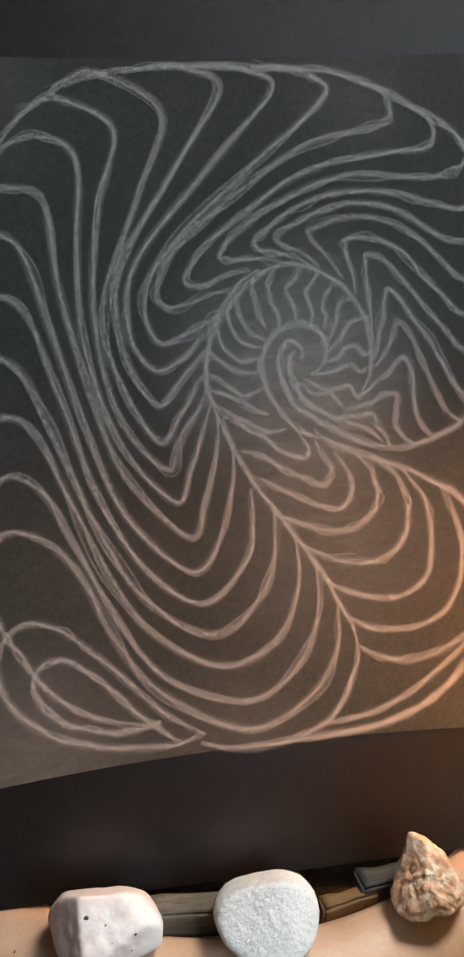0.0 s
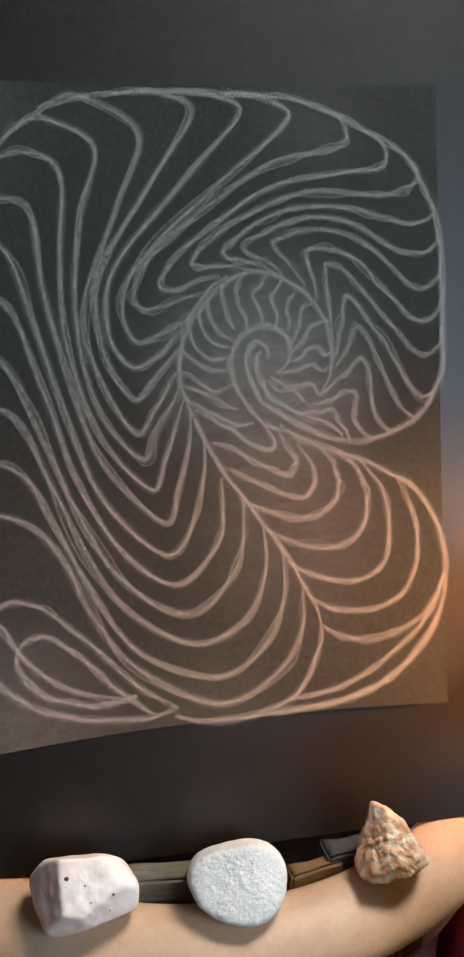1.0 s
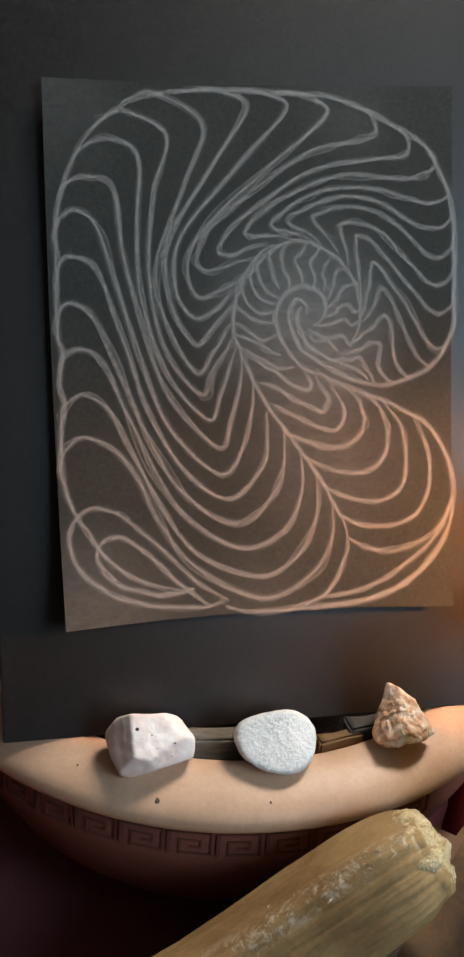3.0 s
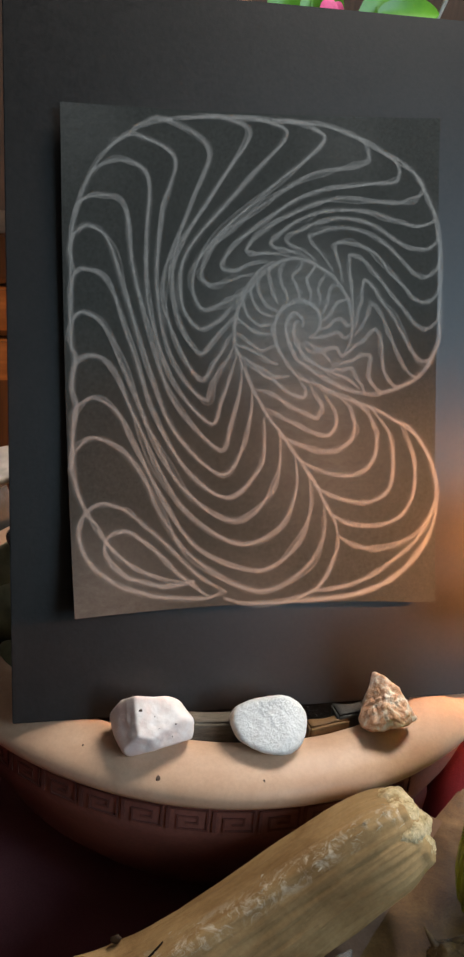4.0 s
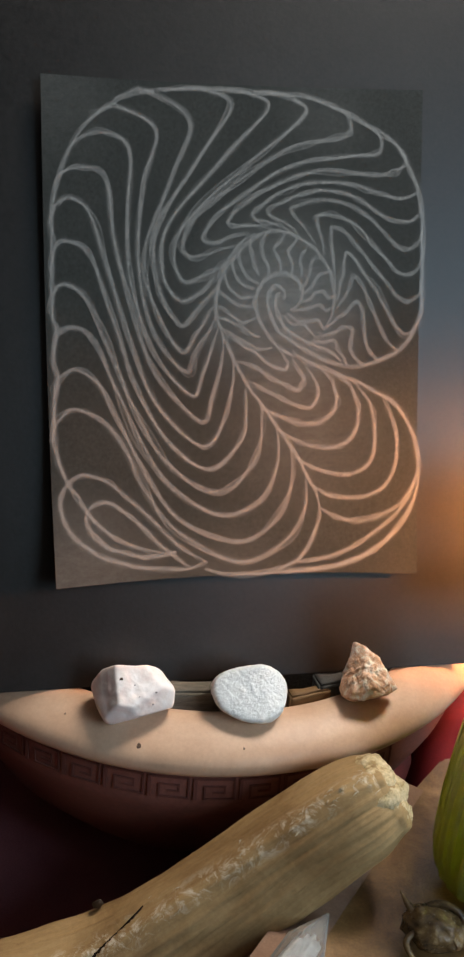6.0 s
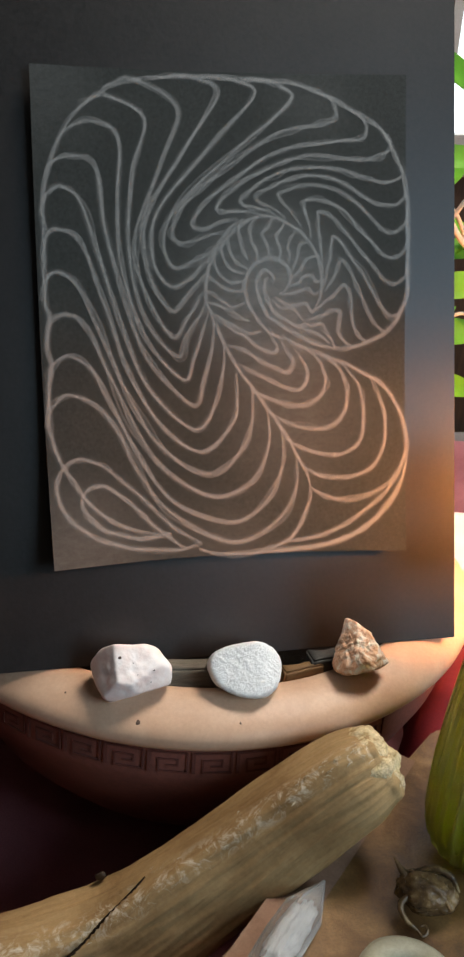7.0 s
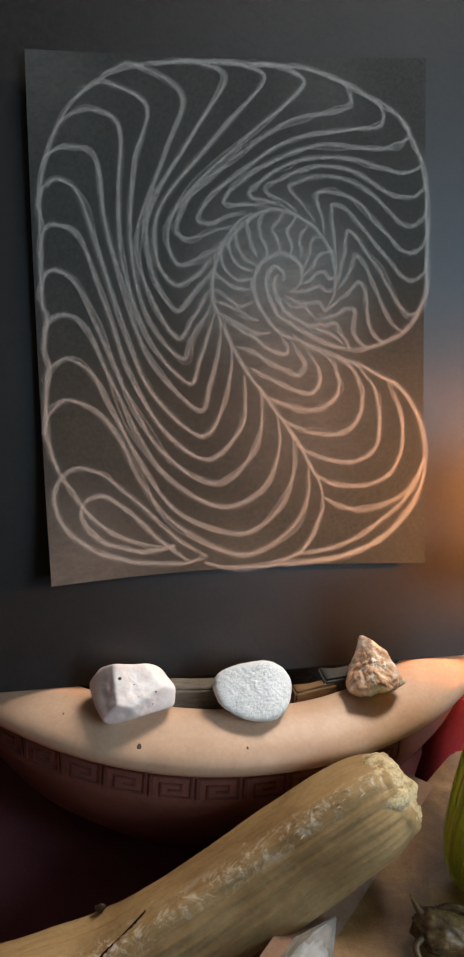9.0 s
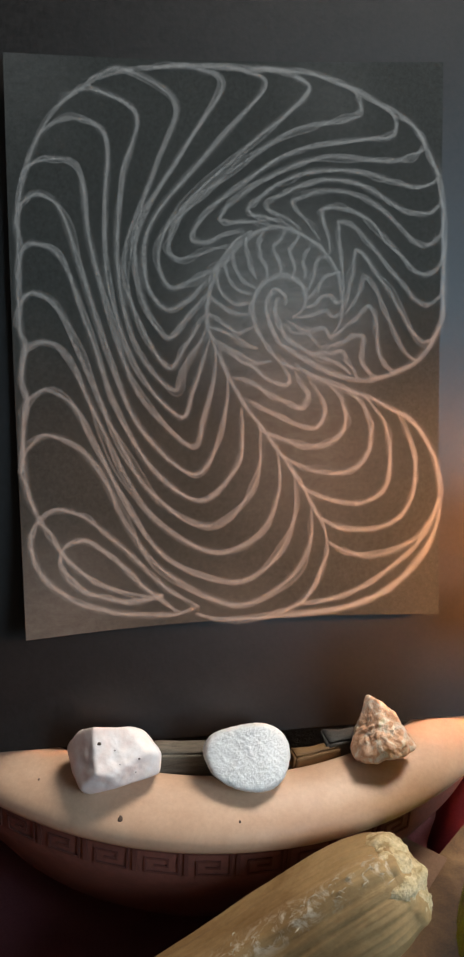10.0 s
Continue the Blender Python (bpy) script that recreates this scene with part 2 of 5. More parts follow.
def chalk_material(name, gain, side=1.0):
    """Dry chalk dragged over toothed paper: patchy, thin at the sides of the stroke."""
    m, nodes, links, b = shader(name, 0.95, 0, 0.1)
    obj = coords(nodes, links)
    uv = coords(nodes, links, (1, 1, 1), "UV")
    tooth = noise_tex(nodes, links, obj, 700, 4, 0.8)
    sep = nodes.new("ShaderNodeSeparateXYZ")
    links.new(uv, sep.inputs["Vector"])
    streak_map = nodes.new("ShaderNodeMapping")
    streak_map.inputs["Scale"].default_value = (45, 4, 1)
    links.new(uv, streak_map.inputs["Vector"])
    streak = noise_tex(nodes, links, streak_map.outputs["Vector"], 1.5, 4, 0.7)
    # 1 - |2v - 1|: full in the middle of the stroke, none at its sides
    a = nodes.new("ShaderNodeMath"); a.operation = "MULTIPLY_ADD"
    a.inputs[1].default_value, a.inputs[2].default_value = 2.0, -1.0
    links.new(sep.outputs["Y"], a.inputs[0])
    ab = nodes.new("ShaderNodeMath"); ab.operation = "ABSOLUTE"
    links.new(a.outputs[0], ab.inputs[0])
    inv = nodes.new("ShaderNodeMath"); inv.operation = "SUBTRACT"
    inv.inputs[0].default_value = 1.0
    links.new(ab.outputs[0], inv.inputs[1])
    mul = nodes.new("ShaderNodeMath"); mul.operation = "MULTIPLY"
    soft_side = nodes.new("ShaderNodeMath"); soft_side.operation = "POWER"
    soft_side.inputs[1].default_value = side
    links.new(inv.outputs[0], soft_side.inputs[0])
    links.new(soft_side.outputs[0], mul.inputs[0])
    dry = nodes.new("ShaderNodeMapRange")
    dry.inputs["From Min"].default_value, dry.inputs["From Max"].default_value = 0.32, 0.66
    dry.inputs["To Min"].default_value, dry.inputs["To Max"].default_value = 0.18, 0.84
    links.new(streak, dry.inputs["Value"])
    links.new(dry.outputs["Result"], mul.inputs[1])
    t2 = nodes.new("ShaderNodeMapRange")
    t2.inputs["From Min"].default_value, t2.inputs["From Max"].default_value = 0.35, 0.68
    t2.inputs["To Min"].default_value, t2.inputs["To Max"].default_value = 0.22, 1.36
    links.new(tooth, t2.inputs["Value"])
    al = nodes.new("ShaderNodeMath"); al.operation = "MULTIPLY"
    links.new(mul.outputs[0], al.inputs[0])
    links.new(t2.outputs["Result"], al.inputs[1])
    cl = nodes.new("ShaderNodeMath"); cl.operation = "MULTIPLY"; cl.use_clamp = True
    cl.inputs[1].default_value = gain
    links.new(al.outputs[0], cl.inputs[0])
    b.inputs["Base Color"].default_value = (0.50, 0.51, 0.50, 1)
    links.new(cl.outputs[0], b.inputs["Alpha"])
    return m


def clear_material(name, colour, rough, ior=1.5, clear=1.0):
    m, nodes, links, b = shader(name, rough, 0, 0.5)
    b.inputs["Base Color"].default_value = (*colour, 1)
    b.inputs["Transmission Weight"].default_value = clear
    b.inputs["IOR"].default_value = ior
    vec = coords(nodes, links)
    bump(nodes, links, b, noise_tex(nodes, links, vec, 120, 3), 0.25, 0.0006)
    return m


def emission_material(name, colour, strength):
    m = bpy.data.materials.new(name)
    m.use_nodes = True
    nodes, links = m.node_tree.nodes, m.node_tree.links
    nodes.remove(nodes["Principled BSDF"])
    e = nodes.new("ShaderNodeEmission")
    e.inputs["Strength"].default_value = strength
    vec = coords(nodes, links)
    links.new(ramp(nodes, links, noise_tex(nodes, links, vec, 5, 3), [(0.3, tuple(c * 0.75 for c in colour)), (0.7, colour)]), e.inputs["Color"])
    links.new(e.outputs[0], nodes["Material Output"].inputs["Surface"])
    return m


M_PUMICE, M_JASPER, M_DRIFT = pumice_material(), brown_rock_material(), driftwood_material()
M_CHALK, M_CHALK_THIN = chalk_material("white_chalk", 0.50, 1.05), chalk_material("thin_chalk", 0.42, 0.8)
M_QUARTZ = clear_material("clear_quartz", (0.96, 0.97, 0.96), 0.05, 1.54, 0.86)
M_FROST = two_tone("milky_quartz", [(0.3, (0.74, 0.74, 0.72)), (0.7, (0.88, 0.88, 0.86))], 120, 500, 0.25, 0.5, 0.3, 0.0006, 0.2)
M_GREENGLASS = clear_material("green_glass", (0.80, 0.84, 0.17), 0.07, 1.5, 0.80)
M_SKYGLOW = emission_material("bright_daylight", (0.9, 0.95, 1.0), 2.2)


# ---- building helpers ----
def finish(bm, name, material, smooth=True):
    bmesh.ops.recalc_face_normals(bm, faces=bm.faces)
    me = bpy.data.meshes.new(name)
    bm.to_mesh(me)
    bm.free()
    me.materials.append(material)
    if smooth:
        for p in me.polygons:
            p.use_smooth = True
    return me


def part(name, bm, material, parent=None, label="", smooth=True):
    ob = new(name, finish(bm, name, material, smooth))
    ob.parent = parent
    if label:
        tagged(ob, label)
    return ob


def holder(name, label, category, m=None, group="", kind=""):
    ob = new(name)
    ob.empty_display_size = 0.02
    if m is not None:
        ob.matrix_world = m
    return tagged(ob, label, category, group, kind)


def box(bm, x0, x1, y0, y1, z0, z1, bevel=0.0, m=None):
    vs = [bm.verts.new((x, y, z)) for x in (x0, x1) for y in (y0, y1) for z in (z0, z1)]
    fs = [bm.faces.new([vs[i] for i in q]) for q in ((0, 1, 3, 2), (4, 6, 7, 5), (0, 4, 5, 1), (2, 3, 7, 6), (0, 2, 6, 4), (1, 5, 7, 3))]
    if bevel:
        es = list({e for f in fs for e in f.edges})
        bmesh.ops.bevel(bm, geom=es, offset=bevel, segments=2, affect="EDGES")
    if m is not None:
        bmesh.ops.transform(bm, matrix=m, verts=bm.verts)
    return bm


def lathe(bm, profile, n=96, wobble=0.0):
    rings = []
    for r, z in profile:
        ring = []
        for i in range(n):
            a = 2 * math.pi * i / n
            w = 1 + wobble * noise.noise((math.cos(a) * 2, math.sin(a) * 2, z * 20))
            ring.append(bm.verts.new((r * w * math.cos(a), r * w * math.sin(a), z)))
        rings.append(ring)
    for a, b in zip(rings, rings[1:]):
        for i in range(n):
            bm.faces.new((a[i], a[(i + 1) % n], b[(i + 1) % n], b[i]))
    return bm, rings


def smooth_points(pts, steps):
    """A Catmull-Rom line through pts."""
    p = [Vector(q) for q in pts]
    p = [p[0] * 2 - p[1], *p, p[-1] * 2 - p[-2]]
    out = []
    for i in range(1, len(p) - 2):
        for k in range(steps):
            t = k / steps
            a, b, c, d = p[i - 1:i + 3]
            out.append(0.5 * (2 * b + (c - a) * t + (2 * a - 5 * b + 4 * c - d) * t * t + (3 * b - a - 3 * c + d) * t ** 3))
    out.append(p[-2])
    return out


def tube(bm, pts, radii, n=10, steps=6, squash=1.0):
    line = smooth_points(pts, steps)
    rr = np.interp(np.linspace(0, 1, len(line)), np.linspace(0, 1, len(radii)), radii)
    side, rings = Vector((0.3, 0.2, 1)), []
    for i, c in enumerate(line):
        d = (line[min(i + 1, len(line) - 1)] - line[max(i - 1, 0)]).normalized()
        u = (side - d * side.dot(d)).normalized()
        v = d.cross(u)
        rings.append([bm.verts.new(c + (u * math.cos(2 * math.pi * k / n) * squash + v * math.sin(2 * math.pi * k / n)) * rr[i]) for k in range(n)])
    for a, b in zip(rings, rings[1:]):
        for k in range(n):
            bm.faces.new((a[k], a[(k + 1) % n], b[(k + 1) % n], b[k]))
    bm.faces.new(rings[0][::-1])
    bm.faces.new(rings[-1])
    return bm


def stone(bm, size, planes, soft, lumps, seed, sub=5):
    """A pebble or a broken rock: a ball cut back by planes (normal, distance), with rounded arrises and lumps at several scales."""
    bmesh.ops.create_icosphere(bm, subdivisions=sub, radius=1.0)
    off = Vector((seed * 7.3, seed * 3.1, seed * 1.7))
    cuts = [(Vector(n).normalized(), d) for n, d in planes]
    for v in bm.verts:
        n = v.co.normalized()
        total = 1.0
        for c, d in cuts:
            k = max(0.0, n.dot(c) / d)
            total += k ** soft
        r = total ** (-1.0 / soft)
        for f, amp in lumps:
            r += amp * noise.noise(n * f + off)
        v.co = Vector((n.x * size[0], n.y * size[1], n.z * size[2])) * r * 1.02
    return bm

# ---- room ----
def wall_with_hole(name, m, w, h, hole, thick=0.12, material=None):
    """A wall in its own x (width) and z (height), with one opening (x0, x1, z0, z1) through it."""
    bm = bmesh.new()
    x0, x1, z0, z1 = hole
    for a, b, c, d in ((0, x0, 0, h), (x1, w, 0, h), (x0, x1, 0, z0), (x0, x1, z1, h)):
        box(bm, a, b, 0, thick, c, d)
    ob = part(name, bm, material or M_PLASTER, None, "", False)
    ob.matrix_world = m
    return tagged(ob, "plain warm plaster wall of the room", "wall", kind="structure")


wall_with_hole("wall_north", pose(-1.5, 1.4, 0), 3.0, 2.5, (2.33, 2.75, 1.05, 2.05), 0.12, M_DARKWOOD)
wall_with_hole("wall_south", pose(1.5, -1.6, 0, 0, 0, 180), 3.0, 2.5, (0.04, 0.84, 1.42, 2.42))
for nm, m in (("wall_east", pose(1.5, 1.4, 0, 0, 0, -90)), ("wall_west", pose(-1.5, -1.6, 0, 0, 0, 90))):
    ob = part(nm, box(bmesh.new(), 0, 3.0, 0, 0.12, 0, 2.5), M_PLASTER, None, "", False)
    ob.matrix_world = m
    tagged(ob, "plain warm plaster wall of the room", "wall", kind="structure")
tagged(part("floor", box(bmesh.new(), -1.6, 1.6, -1.7, 1.5, -0.1, 0.0), M_FLOOR, None, "", False), "brown boarded floor of the room", "floor", kind="structure")
tagged(part("ceiling", box(bmesh.new(), -1.6, 1.6, -1.7, 1.5, 2.5, 2.6), M_CEIL, None, "", False), "white ceiling of the room", "ceiling", kind="structure")


def window(name, m, w, h):
    win = holder(name, "bright window with a pale frame", "window", m, kind="structure")
    bm = bmesh.new()
    for a, b, c, d in ((0, w, 0, 0.04), (0, w, h - 0.04, h), (0, 0.04, 0.04, h - 0.04), (w - 0.04, w, 0.04, h - 0.04), (w / 2 - 0.02, w / 2 + 0.02, 0.04, h - 0.04)):
        box(bm, a, b, 0.02, 0.06, c, d, 0.004)
    part("window_frame", bm, M_CEIL, win, "", False)
    part("window_sill", box(bmesh.new(), -0.03, w + 0.03, -0.06, 0.03, -0.03, 0.0, 0.004), M_CEIL, win, "", False)
    return win


window("window_1", pose(0.83, 1.42, 1.05), 0.42, 1.0)
window("window_2", pose(1.46, -1.62, 1.42, 0, 0, 180), 0.8, 1.0)
bm = bmesh.new()
box(bm, -1.2, 2.6, 2.6, 2.62, 0.2, 3.0)
tagged(part("backdrop", bm, M_SKYGLOW, None, "", False), "bright overcast daylight outside the window", "backdrop", kind="structure")

# ---- table ----
tbl = holder("table", "dark wooden table under a dark red cloth", "table", pose(0.1, 0.1, 0))
part("tabletop", box(bmesh.new(), -0.75, 0.75, -0.55, 0.65, 0.715, 0.745, 0.004), M_DARKWOOD, tbl, "", False)
for lx in (-0.68, 0.68):
    for ly in (-0.48, 0.58):
        part("leg", box(bmesh.new(), lx - 0.03, lx + 0.03, ly - 0.03, ly + 0.03, 0.0, 0.715, 0.004), M_DARKWOOD, tbl, "", False)


def cloth(name, x0, x1, y0, y1, z, amp, material, seed, n=60, thick=0.0015):
    bm = bmesh.new()
    for side in (1, -1):
        grid = []
        for i in range(n + 1):
            row = []
            for j in range(n + 1):
                x, y = x0 + (x1 - x0) * i / n, y0 + (y1 - y0) * j / n
                h = amp * (0.6 + noise.noise((x * 9 + seed, y * 9, seed)) + 0.4 * noise.noise((x * 24, y * 24 + seed, 2.0)))
                row.append(bm.verts.new((x, y, z + thick + max(0.0, h) + side * thick / 2)))
            grid.append(row)
        for i in range(n):
            for j in range(n):
                q = (grid[i][j], grid[i + 1][j], grid[i + 1][j + 1], grid[i][j + 1])
                bm.faces.new(q if side > 0 else q[::-1])
    return part(name, bm, material)


tagged(cloth("tablecloth", -0.60, 0.80, -0.42, 0.70, 0.745, 0.004, M_DARKCLOTH, 3.0), "dark wine-red cloth spread over the table", "tablecloth")


def fold(name, pts, radii, material, label, category):
    """A soft roll of gathered cloth along a line."""
    bm = bmesh.new()
    tube(bm, pts, radii, 28, 14)
    for v in bm.verts:
        v.co += Vector((noise.noise(v.co * 30), noise.noise(v.co * 30 + Vector((5, 0, 0))), noise.noise(v.co * 30 + Vector((0, 9, 0))))) * 0.006
    return tagged(part(name, bm, material), label, category)


fold("red_cloth", [(-0.15, -0.17, Z0 - 0.215), (-0.092, -0.07, Z0 - 0.155), (-0.088, 0.00, Z0 - 0.128), (-0.13, 0.12, Z0 - 0.195)], (0.022, 0.036, 0.040, 0.03), M_RED, "bright red cloth gathered beside the clay pot", "cloth")
fold("red_cloth", [(0.245, -0.066, Z0 - 0.185), (0.262, -0.028, Z0 - 0.162), (0.305, 0.04, Z0 - 0.155), (0.36, 0.14, Z0 - 0.190)], (0.016, 0.030, 0.040, 0.030), M_RED, "red cloth tucked between the pot and the wooden box", "cloth")

# ---- clay pot ----
PX, PY = 0.1145, 0.118
pot = holder("clay_pot", "wide terracotta bowl with pale rounded rim and carved key border", "plant pot", pose(PX, PY, Z0))
bm = bmesh.new()
lathe(bm, [(0.161, -0.115), (0.1605, -0.066), (0.162, -0.0585), (0.166, -0.0550), (0.172, -0.0535), (0.179, -0.0540), (0.186, -0.0565), (0.192, -0.0590), (0.1972, -0.0622),
           (0.2000, -0.0655), (0.2010, -0.0690), (0.2005, -0.0720), (0.1985, -0.0748), (0.1950, -0.0766), (0.190, -0.0774), (0.184, -0.0774)], 200, 0.003)
rim = part("rim", bm, M_RIM, pot, "pale smooth terracotta rim with small dark flecks")
for ang, rad, zz, s in ((-110.8, 0.1950, -0.0608, 0.0019), (-93.7, 0.1930, -0.0597, 0.0010), (-125, 0.188, -0.0573, 0.0007), (-140, 0.180, -0.0546, 0.0005)):
    bm = bmesh.new()
    stone(bm, (s, s * 0.7, 0.0005), [((1, 0.4, 0), 0.7), ((-0.6, 1, 0), 0.6)], 6, [(2.5, 0.35)], ang, 2)
    f = part("fleck", bm, M_SPOT, rim, "")
    f.location = (rad * math.cos(radians(ang)), rad * math.sin(radians(ang)), zz)
    f.rotation_euler = (0, radians(30), radians(ang))
bm = bmesh.new()
lathe(bm, [(0.184, -0.0756), (0.1885, -0.0775), (0.1890, -0.083), (0.1885, -0.102), (0.186, -0.110), (0.176, -0.130), (0.156, -0.165), (0.126, -0.200), (0.092, -0.234), (0.086, -0.2385), (0.0, -0.2385)], 160, 0.003)
part("body", bm, M_POT, pot, "dark red-brown terracotta side")
bm = bmesh.new()
lathe(bm, [(0.1612, -0.085), (0.10, -0.079), (0.04, -0.077), (0.0, -0.076)], 64, 0.01)
part("soil", bm, M_SOIL, pot, "dark potting soil")


def key_motif():
    """One unit of the square-spiral border, cut as thin dark grooves."""
    bm = bmesh.new()
    w = 0.0011
    def bar(x0, x1, z0, z1):
        box(bm, x0, x1, -0.0003, 0.0003, z0, z1)
    bar(-0.012, 0.010, -0.0010, w - 0.0010)
    bar(0.010 - w, 0.010, -0.0150, -0.0010 - 0.0001)
    bar(-0.008, 0.0089, -0.0150, -0.0150 + w)
    bar(-0.008, -0.008 + w, -0.0139, -0.0050)
    bar(-0.0069, 0.0045, -0.0061, -0.0050)
    bar(0.0045 - w, 0.0045, -0.0105, -0.0062)
    bar(-0.0030, 0.0034, -0.0105, -0.0105 + w)
    bar(-0.0140, -0.0120, -0.0150, -0.0000)
    return finish(bm, "key_motif", M_GROOVE, False)


key_mesh = key_motif()
for i in range(34):
    a = radians(-200 + i * 7.9)
    if a > radians(-62):
        break
    k = new("key_motif", key_mesh)
    k.parent = pot
    k.matrix_local = Matrix.Translation((0.1892 * math.cos(a), 0.1892 * math.sin(a), -0.0840)) @ pose(0, 0, 0, 0, 0, math.degrees(a) + 90)

# pebbles and strips lying in the pot
for i, (x, y, z, sx, sy, sz, rz) in enumerate(((-0.026, 0.060, -0.066, 0.015, 0.020, 0.016, 20), (-0.022, 0.105, -0.056, 0.020, 0.024, 0.024, 60), (-0.024, 0.155, -0.052, 0.020, 0.024, 0.026, 10), (-0.002, 0.070, -0.062, 0.016, 0.02, 0.018, 0),
                                              (0.010, 0.125, -0.056, 0.018, 0.022, 0.022, 100), (0.012, 0.030, -0.070, 0.013, 0.016, 0.011, 0), (0.06, 0.16, -0.060, 0.024, 0.022, 0.018, 40), (0.235, 0.10, -0.062, 0.022, 0.020, 0.016, 30),
                                              (0.17, 0.15, -0.060, 0.024, 0.020, 0.018, 0), (0.11, 0.20, -0.060, 0.022, 0.02, 0.018, 70))):
    bm = bmesh.new()
    stone(bm, (sx, sy, sz), [((0, 0, 1), 0.9)], 7, [(1.3, 0.12), (3.0, 0.04)], i + 2, 4)
    ob = part("pebble", bm, M_PEBBLE)
    ob.matrix_world = pose(x, y, Z0 + z, 0, 0, rz)
    tagged(ob, "smooth dark green pebble lying in the clay pot", "pebble", "pebbles in the pot")
for x, y, z, w, d, h, rz, mt, lab in ((0.083, -0.0325, -0.0550, 0.026, 0.006, 0.0080, -5, M_GREYWOOD, "flat grey weathered wood strip wedged at the board's foot"),
                                      (0.150, -0.0345, -0.0585, 0.014, 0.004, 0.0052, 10, M_OAK, "short brown wood chip lying behind the rim"),
                                      (0.167, -0.0290, -0.0560, 0.012, 0.006, 0.0062, 4, M_DARKSTONE, "small dark grey stone wedged at the board's foot")):
    bm = box(bmesh.new(), -w, w, -d, d, -h, h, 0.0012)
    bmesh.ops.subdivide_edges(bm, edges=bm.edges, cuts=4, use_grid_fill=True)
    for v in bm.verts:
        v.co += Vector((noise.noise(v.co * 90), noise.noise(v.co * 90 + Vector((3, 0, 0))), noise.noise(v.co * 90 + Vector((0, 3, 0))))) * 0.0014
    ob = part("wood_strip" if mt is not M_DARKSTONE else "stone_chip", bm, mt)
    ob.matrix_world = pose(x, y, Z0 + z, 0, 0, rz)
    tagged(ob, lab, "wood piece" if mt is not M_DARKSTONE else "stone")

# ---- black board and the drawing ----
bm = box(bmesh.new(), -0.0315, 0.2578, 0.0060, 0.0090, -0.0560, 0.3700)
for v in bm.verts:
    if v.co.x > 0.1 and v.co.z > 0.1:
        v.co.x = 0.2732
bmesh.ops.bevel(bm, geom=list(bm.edges), offset=0.0005, segments=2, affect="EDGES")
board = part("black_board", bm, M_BOARD, None, "", False)
board.matrix_world = BOARD
tagged(board, "matt black card board leaning back in the clay pot", "board")


def curl(x, z):
    """How far the sheet stands off its board plane (towards the viewer: negative)."""
    u, v = x / 0.234, z / 0.297
    lift = 0.0022 * max(0.0, 1 - u * 2.2) ** 2 * (0.3 + 1.6 * abs(v - 0.55)) + 0.004 * max(0, 1 - u * 3) ** 2 * max(0, 1 - v * 4) ** 2
    foot = 0.012 * max(0.0, 1 - v / 0.45) ** 2 * (1 - 0.45 * u * u)
    return 0.0028 * u * u + 0.0024 * u * max(0.0, 1 - 4 * v) - lift - foot


def sheet_point(u, v):
    a = Vector((0.0027 + u * 0.2203, 0, 0.0041 - 0.0011 * u + 0.0038 * math.sin(math.pi * u)))
    b = Vector((0.0 + u * 0.2358, 0, 0.2970 + 0.0078 * u - 0.0018 * math.sin(math.pi * u)))
    p = a.lerp(b, v)
    p.x -= 0.0010 * math.sin(math.pi * v) * (1 - u)
    p.y = curl(p.x, p.z)
    return p


drawing = holder("chalk_drawing", "white chalk line drawing of a curling shell on dark paper", "drawing", BOARD)
bm = bmesh.new()
for dy in (0.0, 0.0004):
    g = [[bm.verts.new(sheet_point(i / 40, j / 50) + Vector((0, dy, 0))) for j in range(51)] for i in range(41)]
    for i in range(40):
        for j in range(50):
            bm.faces.new((g[i][j], g[i + 1][j], g[i + 1][j + 1], g[i][j + 1]))
part("paper_sheet", bm, M_PAPER, drawing, "dark charcoal paper with slightly curled edges")

layer = [0]


def chalk_pass(line, width, shake, material):
    """One drag of the chalk along a curve."""
    layer[0] += 1
    off, sd, n = layer[0] % 24 * 0.00002 + 0.0002, layer[0] * 3.7, len(line)
    bm = bmesh.new()
    uvl = bm.loops.layers.uv.new("uv")
    prev, run = None, 0.0
    for i, c in enumerate(line):
        d = (line[min(i + 1, n - 1)] - line[max(i - 1, 0)]).normalized()
        s = Vector((-d.z, 0, d.x))
        end = min(1.0, 0.32 + 4.0 * min(i, n - 1 - i) / n)
        w = width * end * (0.9 + 0.3 * noise.noise((i * 0.22, sd, 5.0))) / 2
        p = c + s * shake * 1.5 * noise.noise((i * 0.10, sd, 0))
        pair = [bm.verts.new((q.x, curl(q.x, q.z) - off, q.z)) for q in (p - s * w, p + s * w)]
        if prev:
            step = (c - line[i - 1]).length
            f = bm.faces.new((prev[0], pair[0], pair[1], prev[1]))
            for lp, uv in zip(f.loops, ((run, 0), (run + step, 0), (run + step, 1), (run, 1))):
                lp[uvl].uv = (uv[0] * 8 + sd, uv[1])
            run += step
        prev = pair
    me = bpy.data.meshes.new("chalk_line")
    bm.to_mesh(me)
    bm.free()
    me.materials.append(material)
    ob = new("chalk_line", me)
    ob.parent = drawing
    return ob


